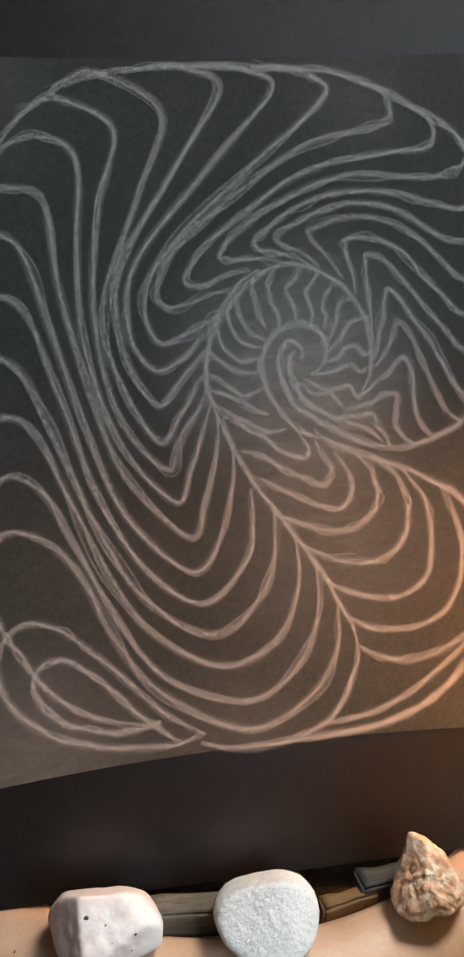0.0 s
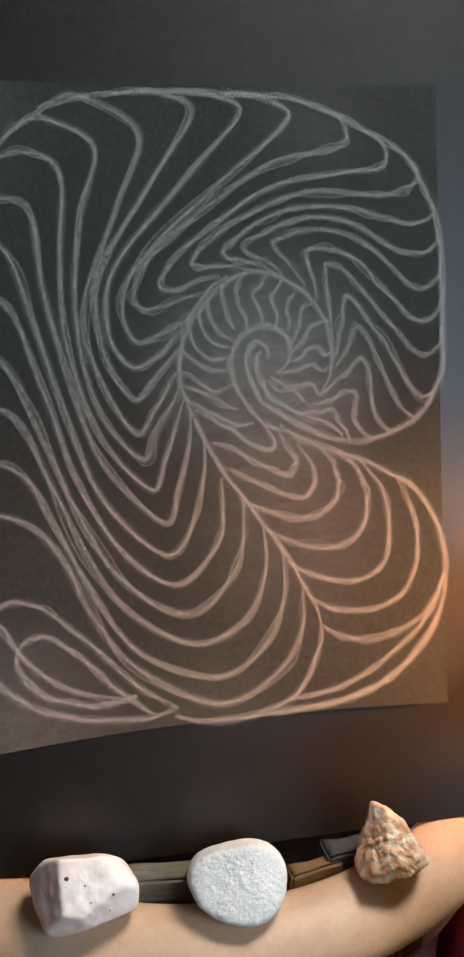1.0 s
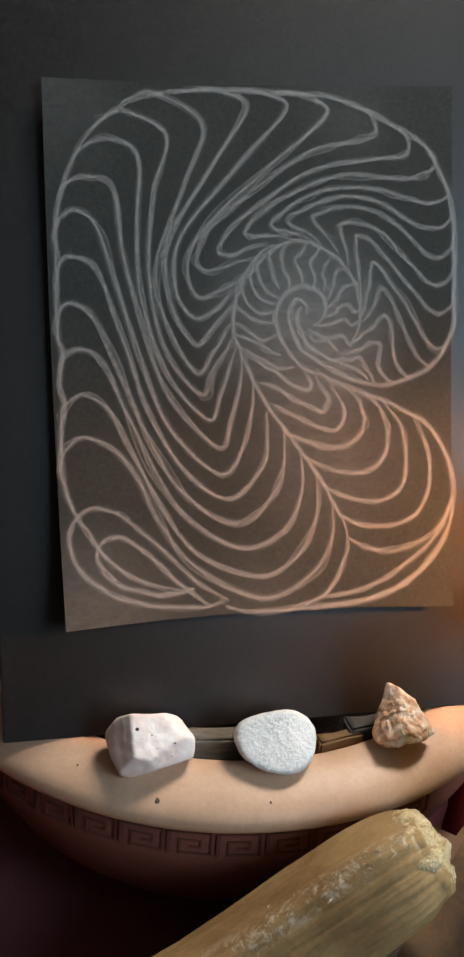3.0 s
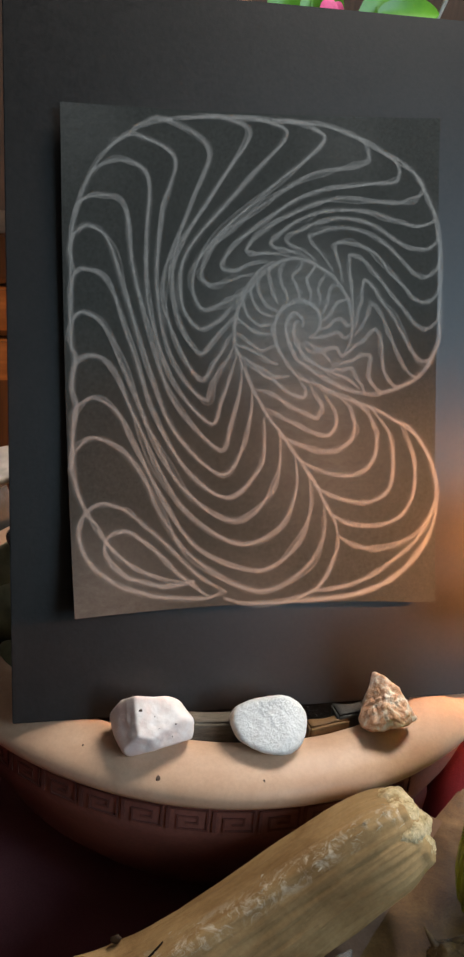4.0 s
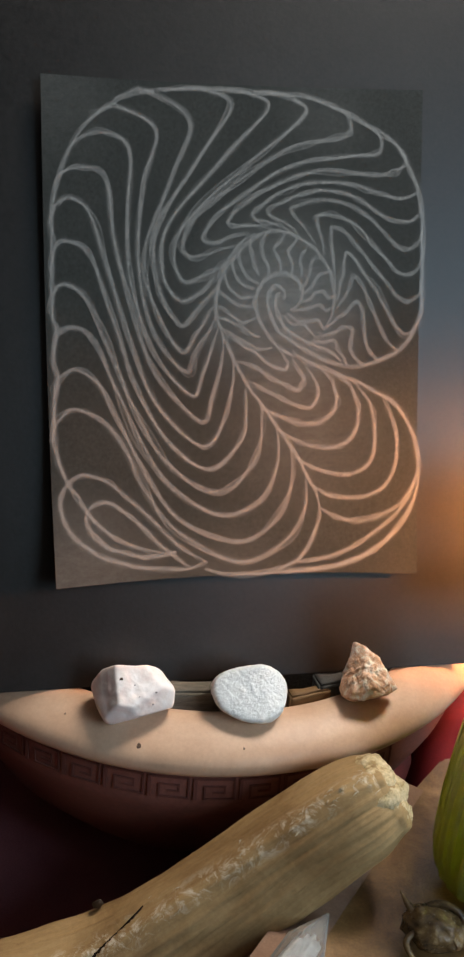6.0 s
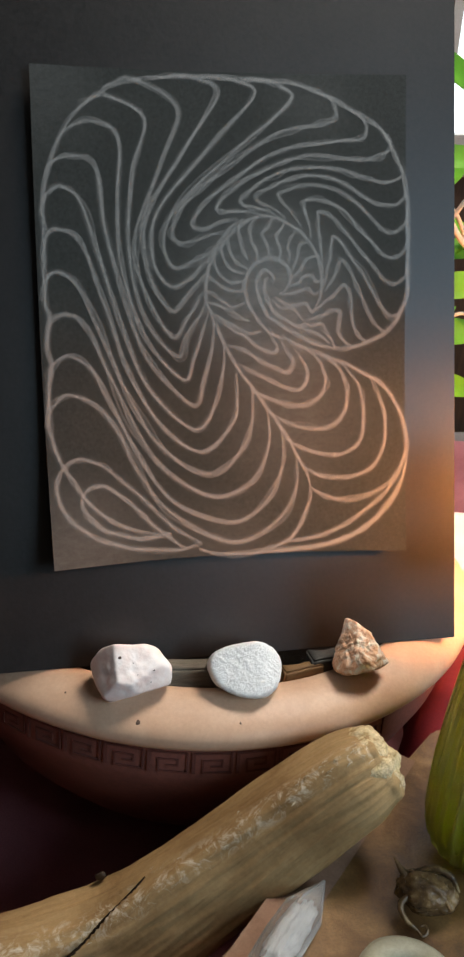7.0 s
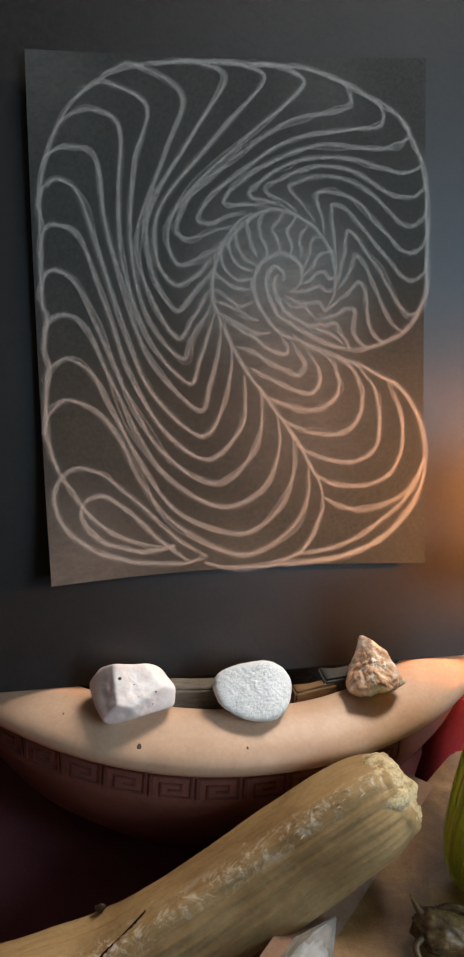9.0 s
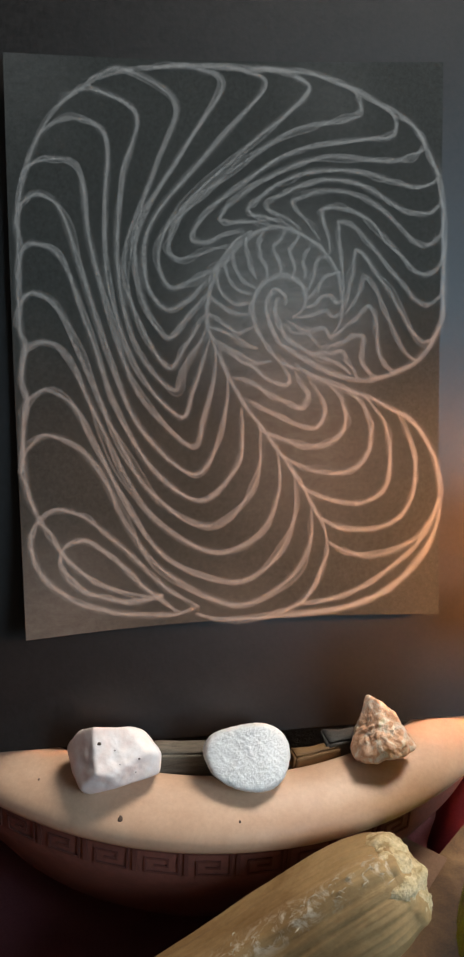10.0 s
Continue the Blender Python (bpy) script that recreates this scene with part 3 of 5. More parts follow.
def chalk_line(pts, width=0.0036, passes=3, shake=0.0007, steps=9):
    """A hand-drawn line: one broad drag and some thin ones over it, each a little off the last."""
    line = smooth_points([(x / 1000, 0, z / 1000) for x, z in pts], steps)
    chalk_pass(line, width * 1.40, shake * 0.4, M_CHALK)
    for k in range(passes):
        chalk_pass(line, width * random.uniform(0.26, 0.55), shake * random.uniform(2.0, 4.6), M_CHALK_THIN)



# control points of the lines, in millimetres on the sheet
SWEEP_A = [
    ((2, 85.9), (6, 97.9), (16, 105), (29.9, 98.9), (42.8, 83.9), (54.5, 58), (72, 34.3), (108.9, 14.8), (137.9, 25.5), (151.5, 45.1), (153, 63)),
    ((4, 110), (6, 121), (17, 128), (30, 119), (40.9, 97.9), (55.6, 67), (76.1, 39.2), (109.3, 26.5), (132.4, 38.2), (144, 60), (144.5, 81.9)),
    ((3, 133), (6, 146), (15, 152), (27, 145), (39, 119), (53.8, 84.9), (72.4, 57), (100.9, 42.2), (123.9, 50.1), (135.4, 72.9), (135.7, 94.9)),
    ((2, 160), (5, 172), (12, 177), (24, 169), (36, 140), (50.9, 103), (69.6, 72), (96.2, 56), (117.3, 68), (125.7, 87.9), (126.9, 106)),
]
SWEEP_B = [
    ((3, 184), (6, 197), (13, 202), (26, 194), (38, 160), (51, 119), (68.8, 86.9), (93.5, 69), (112.7, 85.9), (116.9, 104), (117, 117)),
    ((3, 211), (7, 222), (15, 227), (26, 219), (36, 187), (48, 146), (63.9, 107), (89.7, 82.9), (103.8, 98.9), (109, 119), (110, 133)),
    ((6, 232), (11, 241), (22, 245), (36, 240), (40, 205), (50, 162), (63, 126), (88.8, 97.9), (96.9, 112), (103, 134), (104, 147)),
    ((16, 256), (24, 263), (36, 266), (50, 257), (49, 223), (49, 184), (61, 141), (84, 113), (91, 126), (97, 141), (102, 155)),
]
SWEEP_C = [
    ((27, 272), (33, 278), (44, 281), (66, 269), (58, 236), (54, 194), (62, 151), (81, 127), (88, 139), (96, 152), (100, 160)),
    ((40, 283), (47, 288), (60, 292), (87, 276), (75, 242), (58, 195), (64, 162), (79, 139), (88, 150), (95, 161), (99, 166)),
    ((71, 292), (86, 295), (99, 294), (111, 285), (89, 250), (65, 209), (66, 177), (78, 154), (88, 163), (96, 172), (101, 177)),
    ((93, 295), (108, 296), (123, 294), (134, 286), (107, 255), (73, 215), (68, 186), (78, 169), (89, 173), (98, 181), (106, 188)),
]
SWEEP_D = [
    ((127, 296), (139, 296), (150, 293), (158, 284), (126, 256), (88, 221), (75, 200), (80, 181), (93, 184), (104, 190), (113, 197)),
]
CREST_A = [
    ((172.7, 291.4), (183.2, 286.5), (187.5, 280.2), (185.7, 274.3), (177.5, 270.1), (160.4, 267.3), (141.4, 259.5), (122.4, 246.6), (103.6, 232.1), (88.7, 218.9), (81.7, 205.9), (80.7, 198.2), (86.9, 194.7), (102.2, 199.8), (116.1, 203.4)),
    ((195.2, 280.5), (203.5, 276.5), (207.4, 268.6), (202.1, 261.9), (182.8, 260.2), (159.8, 255.5), (140.9, 248.2), (122, 236), (103.9, 222.3), (95.6, 213), (93.1, 206), (98, 203.2), (106.1, 206.1), (115.3, 209.1), (121.5, 209.5)),
    ((218, 267.9), (223.2, 260.8), (221.4, 255.9), (213.3, 250.6), (199.6, 249.4), (178.5, 250.6), (159.6, 249), (140.6, 241.8), (129.3, 235.5), (117.9, 227.1), (110.3, 220.3), (108.7, 216), (113, 214.3), (121.8, 215.5), (132, 214.2), (142.2, 211.9)),
]
CREST_B = [
    ((228.2, 249.9), (231.1, 242.7), (226.9, 238.1), (214.6, 236), (201.1, 239.3), (189.7, 242.3), (176.3, 243.7), (165, 243.4), (153.6, 241), (143, 236.5), (131.9, 229.1), (124.3, 223.3), (124.9, 219.4), (132.8, 217.1), (141.3, 215.4), (148.9, 211.6)),
    ((232.3, 233.5), (231.6, 227.2), (227.9, 223.1), (220.7, 221.1), (212.1, 222.4), (203.7, 226.6), (193.1, 232.6), (182.5, 237), (172.3, 238.2), (162, 237.3), (151.4, 234.2), (140.8, 229.3), (133.9, 224.2), (136.7, 220.3), (145, 216.6), (151.9, 210.9)),
    ((233.2, 216.9), (231.3, 210.3), (227.1, 205.8), (221.1, 204.2), (215.3, 206.7), (207.8, 213.9), (198.5, 222.9), (189.1, 228.5), (179.6, 231.6), (170.9, 232.5), (160.6, 231.2), (152.7, 228.8), (147.7, 226.2), (150.1, 222), (156.2, 215.3), (162.9, 205.7)),
]
CREST_C = [
    ((232.5, 200.3), (230.6, 194), (226.5, 189.6), (221.6, 188.1), (216.2, 190.2), (210.2, 196.1), (201.6, 205.5), (193.1, 214.4), (185.6, 220.1), (178.1, 222.9), (169.8, 223.8), (164.4, 222.6), (163.9, 219.4), (165.5, 213.3), (167.4, 205), (167.9, 198.6)),
    ((232.2, 183.7), (229.9, 176.7), (226.1, 173), (220.9, 171.9), (215.5, 174.8), (209.6, 181.8), (201, 192), (192.5, 202.1), (185.2, 210.3), (179.3, 214.9), (174.8, 216.3), (173.1, 213.4), (173.1, 205.1), (173.5, 196.1), (174.6, 187.1), (175, 178)),
    ((230, 160.4), (226.1, 154.2), (221.7, 151.6), (217, 153.1), (211.4, 159.8), (207.4, 167.5), (201.6, 177.4), (195, 186.8), (189.2, 195.5), (184.8, 200.5), (182.1, 199.8), (180.7, 194), (179.5, 186), (177.7, 178), (175.4, 170.1)),
]
CREST_D = [
    ((215.3, 141.4), (210.7, 144.4), (206.3, 150.6), (201.6, 159.8), (196.6, 170.8), (193.1, 179.9), (190.2, 184.6), (187.2, 186), (184.8, 182.8), (183, 177.3), (179.3, 171.5), (175.3, 166.4)),
    ((205.2, 135.6), (199.8, 136.8), (195.3, 141.6), (193.4, 149.6), (192.6, 159.1), (191.4, 167.5), (188.5, 170.8), (185.3, 168.2), (181.7, 164.3), (175.3, 159.9), (168.7, 154.9)),
    ((192.6, 132.5), (188.1, 135.5), (184.5, 141), (184.4, 147.2), (186.1, 152.2), (184.3, 155.2), (180.1, 154.5), (173.5, 151.6), (166.5, 149.9), (159.7, 149.2)),
    ((181, 131.9), (178.2, 137.4), (175.4, 143.3), (172.5, 146.2), (167.5, 146.2), (161.8, 145.6), (156.1, 144.9)),
]
RIBS_A = [
    ((160.6, 46.1), (166, 41.9), (173.3, 38.6), (184.7, 36.7), (196.3, 38.2), (208.4, 43.2), (216.5, 49.8), (222.2, 56.9), (225.6, 66.4)),
    ((154.8, 60.8), (159.8, 56.2), (167.1, 53.1), (178, 50.8), (189.7, 51.3), (201.7, 56.2), (208, 64.1), (211.9, 75), (212.7, 86.7), (210.4, 97.9), (204.1, 112.9)),
    ((146.1, 76.6), (151.1, 72.8), (158.4, 69), (169.6, 66), (180.9, 65.2), (190.9, 69.2), (196, 75.5), (198.1, 84.6), (198, 95.7), (195.6, 107.9), (185.2, 122.4)),
    ((137.4, 91.3), (144.6, 87.5), (153.7, 83.6), (164.8, 81.4), (174.4, 82.5), (182.5, 87.7), (187.3, 96), (188.1, 105.2), (185.9, 113.6), (181.7, 120.3), (171.3, 127.7)),
]
RIBS_B = [
    ((125.3, 107.5), (130.6, 103.8), (139.7, 99.8), (150.7, 96.6), (162, 96.3), (169.9, 101.3), (174.2, 109.2), (173.7, 116.4), (171.8, 122.6), (163.8, 130)),
    ((116.9, 121.9), (124.1, 119.3), (131.2, 115.5), (140.3, 110.7), (149.5, 106.9), (156.9, 106.3), (161.3, 109.5), (162.2, 114.9), (161.1, 121.4), (154.4, 131.3)),
    ((113, 133.3), (118, 131.8), (126.3, 128.1), (135.3, 122.6), (144.4, 118.1), (149.9, 117.3), (153.2, 121.2), (152.3, 126.6), (146, 136.4)),
    ((106.4, 148.6), (110.7, 146.8), (117.8, 142.5), (124.9, 137.8), (132, 132.3), (137.8, 129), (142.3, 129.3), (143.2, 133.2), (138.7, 140.8)),
]
LEFT_OUTLINE = [(47, 287), (27, 272), (16, 256), (7.2, 232), (4.2, 212), (5.2, 200), (4.2, 186), (4.2, 174), (4.2, 158), (6.2, 150), (4.2, 133), (6.2, 123), (4.2, 109), (3.9, 85.8), (5.1, 77.3), (8.1, 68.7), (10.8, 62.4), (14.8, 55.7), (20.1, 47.7), (25.8, 39.9), (33.9, 32.6), (42.3, 27.7), (52.4, 24.1), (62.7, 21.8), (72.1, 21.9)]
TOP_OUTLINE = [(47, 286), (58, 290.3), (72, 293.2), (90, 294.6), (107, 295.2), (125, 295.4), (143, 295.2), (157.8, 295), (172.7, 291.4), (184, 287.2), (195.2, 281.6), (206.6, 275.8), (216.1, 269.7), (222.4, 261.8), (227.5, 251), (231.7, 237.2), (233.4, 222.5), (233, 204), (232.6, 185.6), (231.5, 168.9), (228.7, 158.6), (224, 150.5), (216.5, 142.5), (208.4, 137.4), (198.5, 133.5), (186.8, 131.5), (173.4, 132.4), (162.1, 135.8), (151.8, 141)]
SPINE = [(125.2, 210.6), (116.2, 204.5), (106.1, 190.3), (101.1, 176.2), (99.9, 163.9), (102.9, 151.5), (108.5, 139.1), (116.9, 121.9), (125.4, 109.6), (134, 97.5), (142.6, 84.6), (150, 72.5), (154.9, 61.9), (159.3, 53.5), (160.6, 46.1)]
LEAF_TIP = [(10.8, 62.1), (14.6, 65.3), (20.5, 66.8), (27.3, 65.8), (35.6, 61.7), (43.8, 54.4), (53.7, 45.3), (63.5, 35.2), (73.5, 25.3), (81.9, 19.6), (90.4, 14.6)]
LEAF_BACK = [(13.5, 64.4), (9.4, 60.8), (6.8, 54.7), (6.6, 47.3), (8.9, 39.4), (13.6, 31.8), (19.9, 26.1), (29.7, 20), (43.2, 15.5), (56.9, 12.9), (70.7, 11.7), (81.3, 12.5), (90.4, 14.6)]
LEAF_INNER = [(21.1, 45.9), (24.7, 49.2), (30.9, 51.3), (38.3, 48.5), (46.5, 42.3), (54.7, 33.9), (62.9, 25.6), (71.3, 19.3), (79.7, 12.8)]
LEAF_INNER_BACK = [(21.1, 45.9), (20.8, 40.8), (22.8, 34.6), (26.9, 29.3), (33.4, 24.9), (43.5, 21.6), (53.9, 19.5), (64.3, 19.9), (72.1, 22.3)]
FOOT = [(160.6, 46.1), (159.6, 37.2), (156.3, 28.4), (150.3, 19.8), (143, 13.2), (131.6, 9.4), (116.8, 7.1), (100.6, 7.7), (88.4, 12)]
LOBE_OUTLINE = [(146.5, 140.7), (154.5, 134.1), (165.6, 129.3), (176.9, 125.5), (188.3, 121.2), (199.6, 115.9), (211, 109.4), (218.7, 99.9), (223.9, 88.6), (226.1, 75.2), (225.8, 62.7), (222.8, 49.5), (216.3, 38), (205.1, 25.8), (192.7, 17.4), (178.7, 11.8), (163.2, 8.8), (146.3, 7.7), (129.7, 7.7)]
LOBE_DOUBLE = [(225.5, 65.3), (222.2, 56.9), (214.4, 44.4), (203.9, 35), (186.2, 23.5), (169.6, 16.9), (154.3, 13.9), (141.2, 13.3)]
LOBE_BASE = [(225.4, 57.8), (219.7, 41.5), (207.5, 27.8), (193.5, 18.8), (177.5, 11.9), (161.4, 9.3), (138.9, 8.2), (120.4, 7.2)]
RAYS_A = [
    ((122.1, 207), (121.8, 199.9), (123.7, 192.1), (127, 185.1)),
    ((131.8, 211), (128.6, 203.5), (129, 197.2), (132.1, 192.6), (132.9, 184.4)),
    ((143.7, 212.3), (140.5, 206.2), (136.9, 201.1), (138.9, 196.2), (140.6, 191.5), (140, 186.9)),
    ((151.8, 209.5), (148.6, 204.5), (145.5, 200.5), (147.1, 195.2), (148.4, 190.9), (147.1, 186.2)),
    ((157.6, 204.9), (154, 198.4), (153, 193.8), (153.9, 188.8), (152.9, 183.7)),
    ((167.1, 197.5), (161.4, 195.6), (159.2, 189.5), (157.5, 184.5), (155, 179.4)),
]
RAYS_B = [
    ((173.2, 188.9), (166.7, 187.7), (163.1, 184.5), (160.3, 179.8), (153.6, 174)),
    ((174.5, 174.4), (170.6, 172.6), (166.9, 176.2), (162.7, 175.5), (158, 171.5), (153.5, 170.1)),
    ((174.1, 167.2), (169.5, 165.4), (165.4, 167.9), (159.7, 167.2), (155.1, 165.4), (146.1, 164.7)),
    ((174.6, 159.2), (167.5, 154.2), (163.5, 158.9), (157.4, 158.2), (151.1, 159), (142.3, 163.3)),
    ((159.7, 149.9), (156.9, 153.9), (153.2, 156.4), (146.2, 157.2), (140.8, 161.5)),
]
HOOKS = [
    ((114.6, 201.6), (115.3, 193.9), (117.2, 187.5), (121.4, 182.6), (126.8, 180.4)),
    ((110, 195.6), (111.4, 186.8), (115.1, 180.8), (119.4, 178), (124.5, 177.6)),
    ((103.9, 189.2), (106.4, 181.1), (110.5, 175.1), (115.8, 171.9), (124.2, 172.3)),
    ((100.4, 176.5), (105.3, 172.7), (110.2, 168.8), (115.9, 165.9), (124, 167)),
    ((99.3, 166.7), (106, 163.8), (111.6, 159.9), (117, 156.7), (125.2, 159.8)),
    ((100.4, 159.6), (108.3, 157.8), (114.3, 154.6), (119.6, 150.6), (126.9, 148.4)),
    ((102.3, 153.3), (110.8, 149), (118.2, 144.6), (125.4, 140.6), (134, 141.9)),
]
SPIRAL_MID = [(142.3, 170.8), (142.5, 175.8), (139.7, 178.7), (135.9, 178), (132.8, 173.3), (132.1, 167.3), (134, 160.1), (137.4, 153.7), (142.8, 148.3), (149.3, 143.9), (156.7, 140.2), (165.9, 135.4), (176.4, 132.4)]
SPIRAL_OUTER = [(146.1, 164.7), (151.1, 167.9), (153.3, 174.4), (152.8, 179.8), (149.2, 184.1), (143.7, 186.6), (138.1, 186.2), (132.5, 184), (127.9, 179.7), (125, 173.7), (124.4, 166.6), (125.9, 160.2), (129.3, 153), (134.5, 145.9), (141.7, 140.1), (150.8, 136), (162, 132.2), (172.5, 128.8)]
SPIRAL_INNER = [(139.9, 175.1), (137.1, 172.3), (136.5, 166.6), (138.8, 159.8), (143.4, 153.3), (150.2, 148.2), (159.5, 144.5), (169.2, 140.4), (178, 134.2)]
DISC = [(99.8, 163.2), (100.2, 171.6), (102.8, 180.8), (106.7, 188.5), (112.9, 197), (120.6, 204.9), (128.9, 209.9), (137.8, 212.5), (146.7, 210.9), (155.8, 206.7), (163.1, 201.4), (168.5, 194.6), (172.3, 187.1), (174.2, 178), (174.2, 169), (172, 161.4), (167.5, 154.2)]

for row in SWEEP_A + SWEEP_B + SWEEP_C + SWEEP_D:
    chalk_line(row, 0.0038, 3)
for row in CREST_A + CREST_B + CREST_C + CREST_D:
    chalk_line(row, 0.0034, 3)
for row in RIBS_A + RIBS_B:
    chalk_line(row, 0.0038, 3)
for row in RAYS_A + RAYS_B + HOOKS:
    chalk_line(row, 0.0029, 3, 0.0006)
for row in (LEFT_OUTLINE, TOP_OUTLINE, LOBE_OUTLINE, LEAF_BACK):
    chalk_line(row, 0.0042, 3, 0.0005)
for row in (SPIRAL_OUTER, SPIRAL_MID, SPIRAL_INNER):
    chalk_line(row, 0.0036, 4, 0.0006)
for row in (DISC, SPINE, LEAF_TIP, LEAF_INNER, LEAF_INNER_BACK, FOOT, LOBE_DOUBLE, LOBE_BASE):
    chalk_line(row, 0.0038, 3, 0.0005)

# ---- stones on the rim ----
def rim_stone(name, material, size, planes, soft, lumps, seed, m, label, category):
    ob = part(name, stone(bmesh.new(), size, planes, soft, lumps, seed, 6), material, None, "")
    ob.matrix_world = m
    return tagged(ob, label, category, "stones on the rim")


rose = rim_stone("rose_quartz", M_ROSE, (0.0254, 0.0254, 0.0254),
          [((-0.74, 0, 0.68), 0.819), ((-0.07, 0.1, 1.00), 0.579), ((0.29, 0.1, 0.96), 0.681), ((0.78, 0, 0.62), 0.810), ((1.00, 0, -0.09), 0.903), ((0.285, 0, -0.958), 0.500),
           ((-0.30, 0, -0.95), 0.733), ((-0.87, 0, -0.49), 0.781), ((-0.96, 0, -0.27), 0.829), ((-0.80, -0.66, 0.02), 0.585), ((0.10, -0.97, 0.20), 0.500), ((0.45, -0.80, -0.35), 0.560), ((0.55, -0.65, 0.55), 0.700), ((-0.1, -0.70, -0.70), 0.60), ((0, 1, 0), 0.52)],
          26, [(1.7, 0.022), (3.6, 0.014), (9, 0.004)], 4, pose(0.0428, -0.0455, Z0 - 0.0399, -36.8, 0.5, -7.5), "pale pink rough rose quartz lump on the pot rim", "stone")
for way, s in (((-0.52, -1, 0.62), 0.0010), ((0.10, -1, 0.42), 0.0004), ((1.15, -1, 0.10), 0.0006), ((0.30, -1, -0.10), 0.0003), ((1.2, -1, -0.55), 0.0004)):
    spot = max((v.co for v in rose.data.vertices), key=lambda c: c.normalized().dot(Vector(way).normalized()))
    pit = part("pit", stone(bmesh.new(), (s, 0.0006, s * 0.8), [], 4, [(2.5, 0.4)], s * 9000, 2), M_SPOT, rose, "tiny dark pit in the stone")
    pit.location = spot
pumice = rim_stone("pumice", M_PUMICE, (0.0244, 0.0244, 0.0244),
          [((-0.89, 0, 0.45), 0.876), ((-0.38, 0, 0.92), 0.674), ((-0.16, 0, 0.99), 0.630), ((0.34, 0, 0.94), 0.755), ((0.84, 0, 0.55), 0.890), ((1.00, 0, 0.06), 0.928), ((0.95, 0, -0.31), 0.890), ((0.65, 0, -0.76), 0.832),
           ((0.17, 0, -0.98), 0.729), ((-0.18, 0, -0.98), 0.628), ((-0.49, 0, -0.87), 0.640), ((-0.91, 0, -0.41), 0.781), ((0, -1, 0.15), 0.62), ((0.1, 1, 0), 0.56), ((0.5, -0.8, 0.1), 0.74)],
          15, [(1.6, 0.020), (5, 0.012), (14, 0.012), (36, 0.010)], 9, pose(0.1100, -0.0455, Z0 - 0.0450, -36.5, -3.5, -12.8), "rounded white porous pumice pebble on the pot rim", "stone")
jasper = rim_stone("brown_rock", M_JASPER, (0.0220, 0.0220, 0.0220),
          [((0.15, 0, 0.99), 0.812), ((0.60, 0, 0.80), 0.593), ((0.84, 0, 0.54), 0.532), ((0.57, 0, -0.82), 0.698), ((0.22, 0, -0.97), 0.554), ((-0.20, 0, -0.98), 0.684), ((-0.81, 0, -0.59), 0.785), ((-0.98, 0, 0.22), 0.624),
           ((-0.95, 0, 0.31), 0.578), ((-0.62, -0.72, 0.30), 0.44), ((0.40, -0.85, 0.30), 0.46), ((0.15, -0.90, -0.35), 0.58), ((0.75, -0.60, -0.05), 0.62), ((0, 1, 0.1), 0.50)],
          34, [(2.6, 0.050), (5, 0.035), (11, 0.014), (26, 0.006)], 13, pose(0.1802, -0.0455, Z0 - 0.0382, -34.9, -7.3, -18.3), "jagged red-brown rock with pale veins on the pot rim", "stone")

# ---- driftwood ----
M_CRACK_SHADE = two_tone("crack_shadow", [(0.3, (0.012, 0.008, 0.005)), (0.7, (0.022, 0.015, 0.010))], 60, 600, 0.95, 0.1)

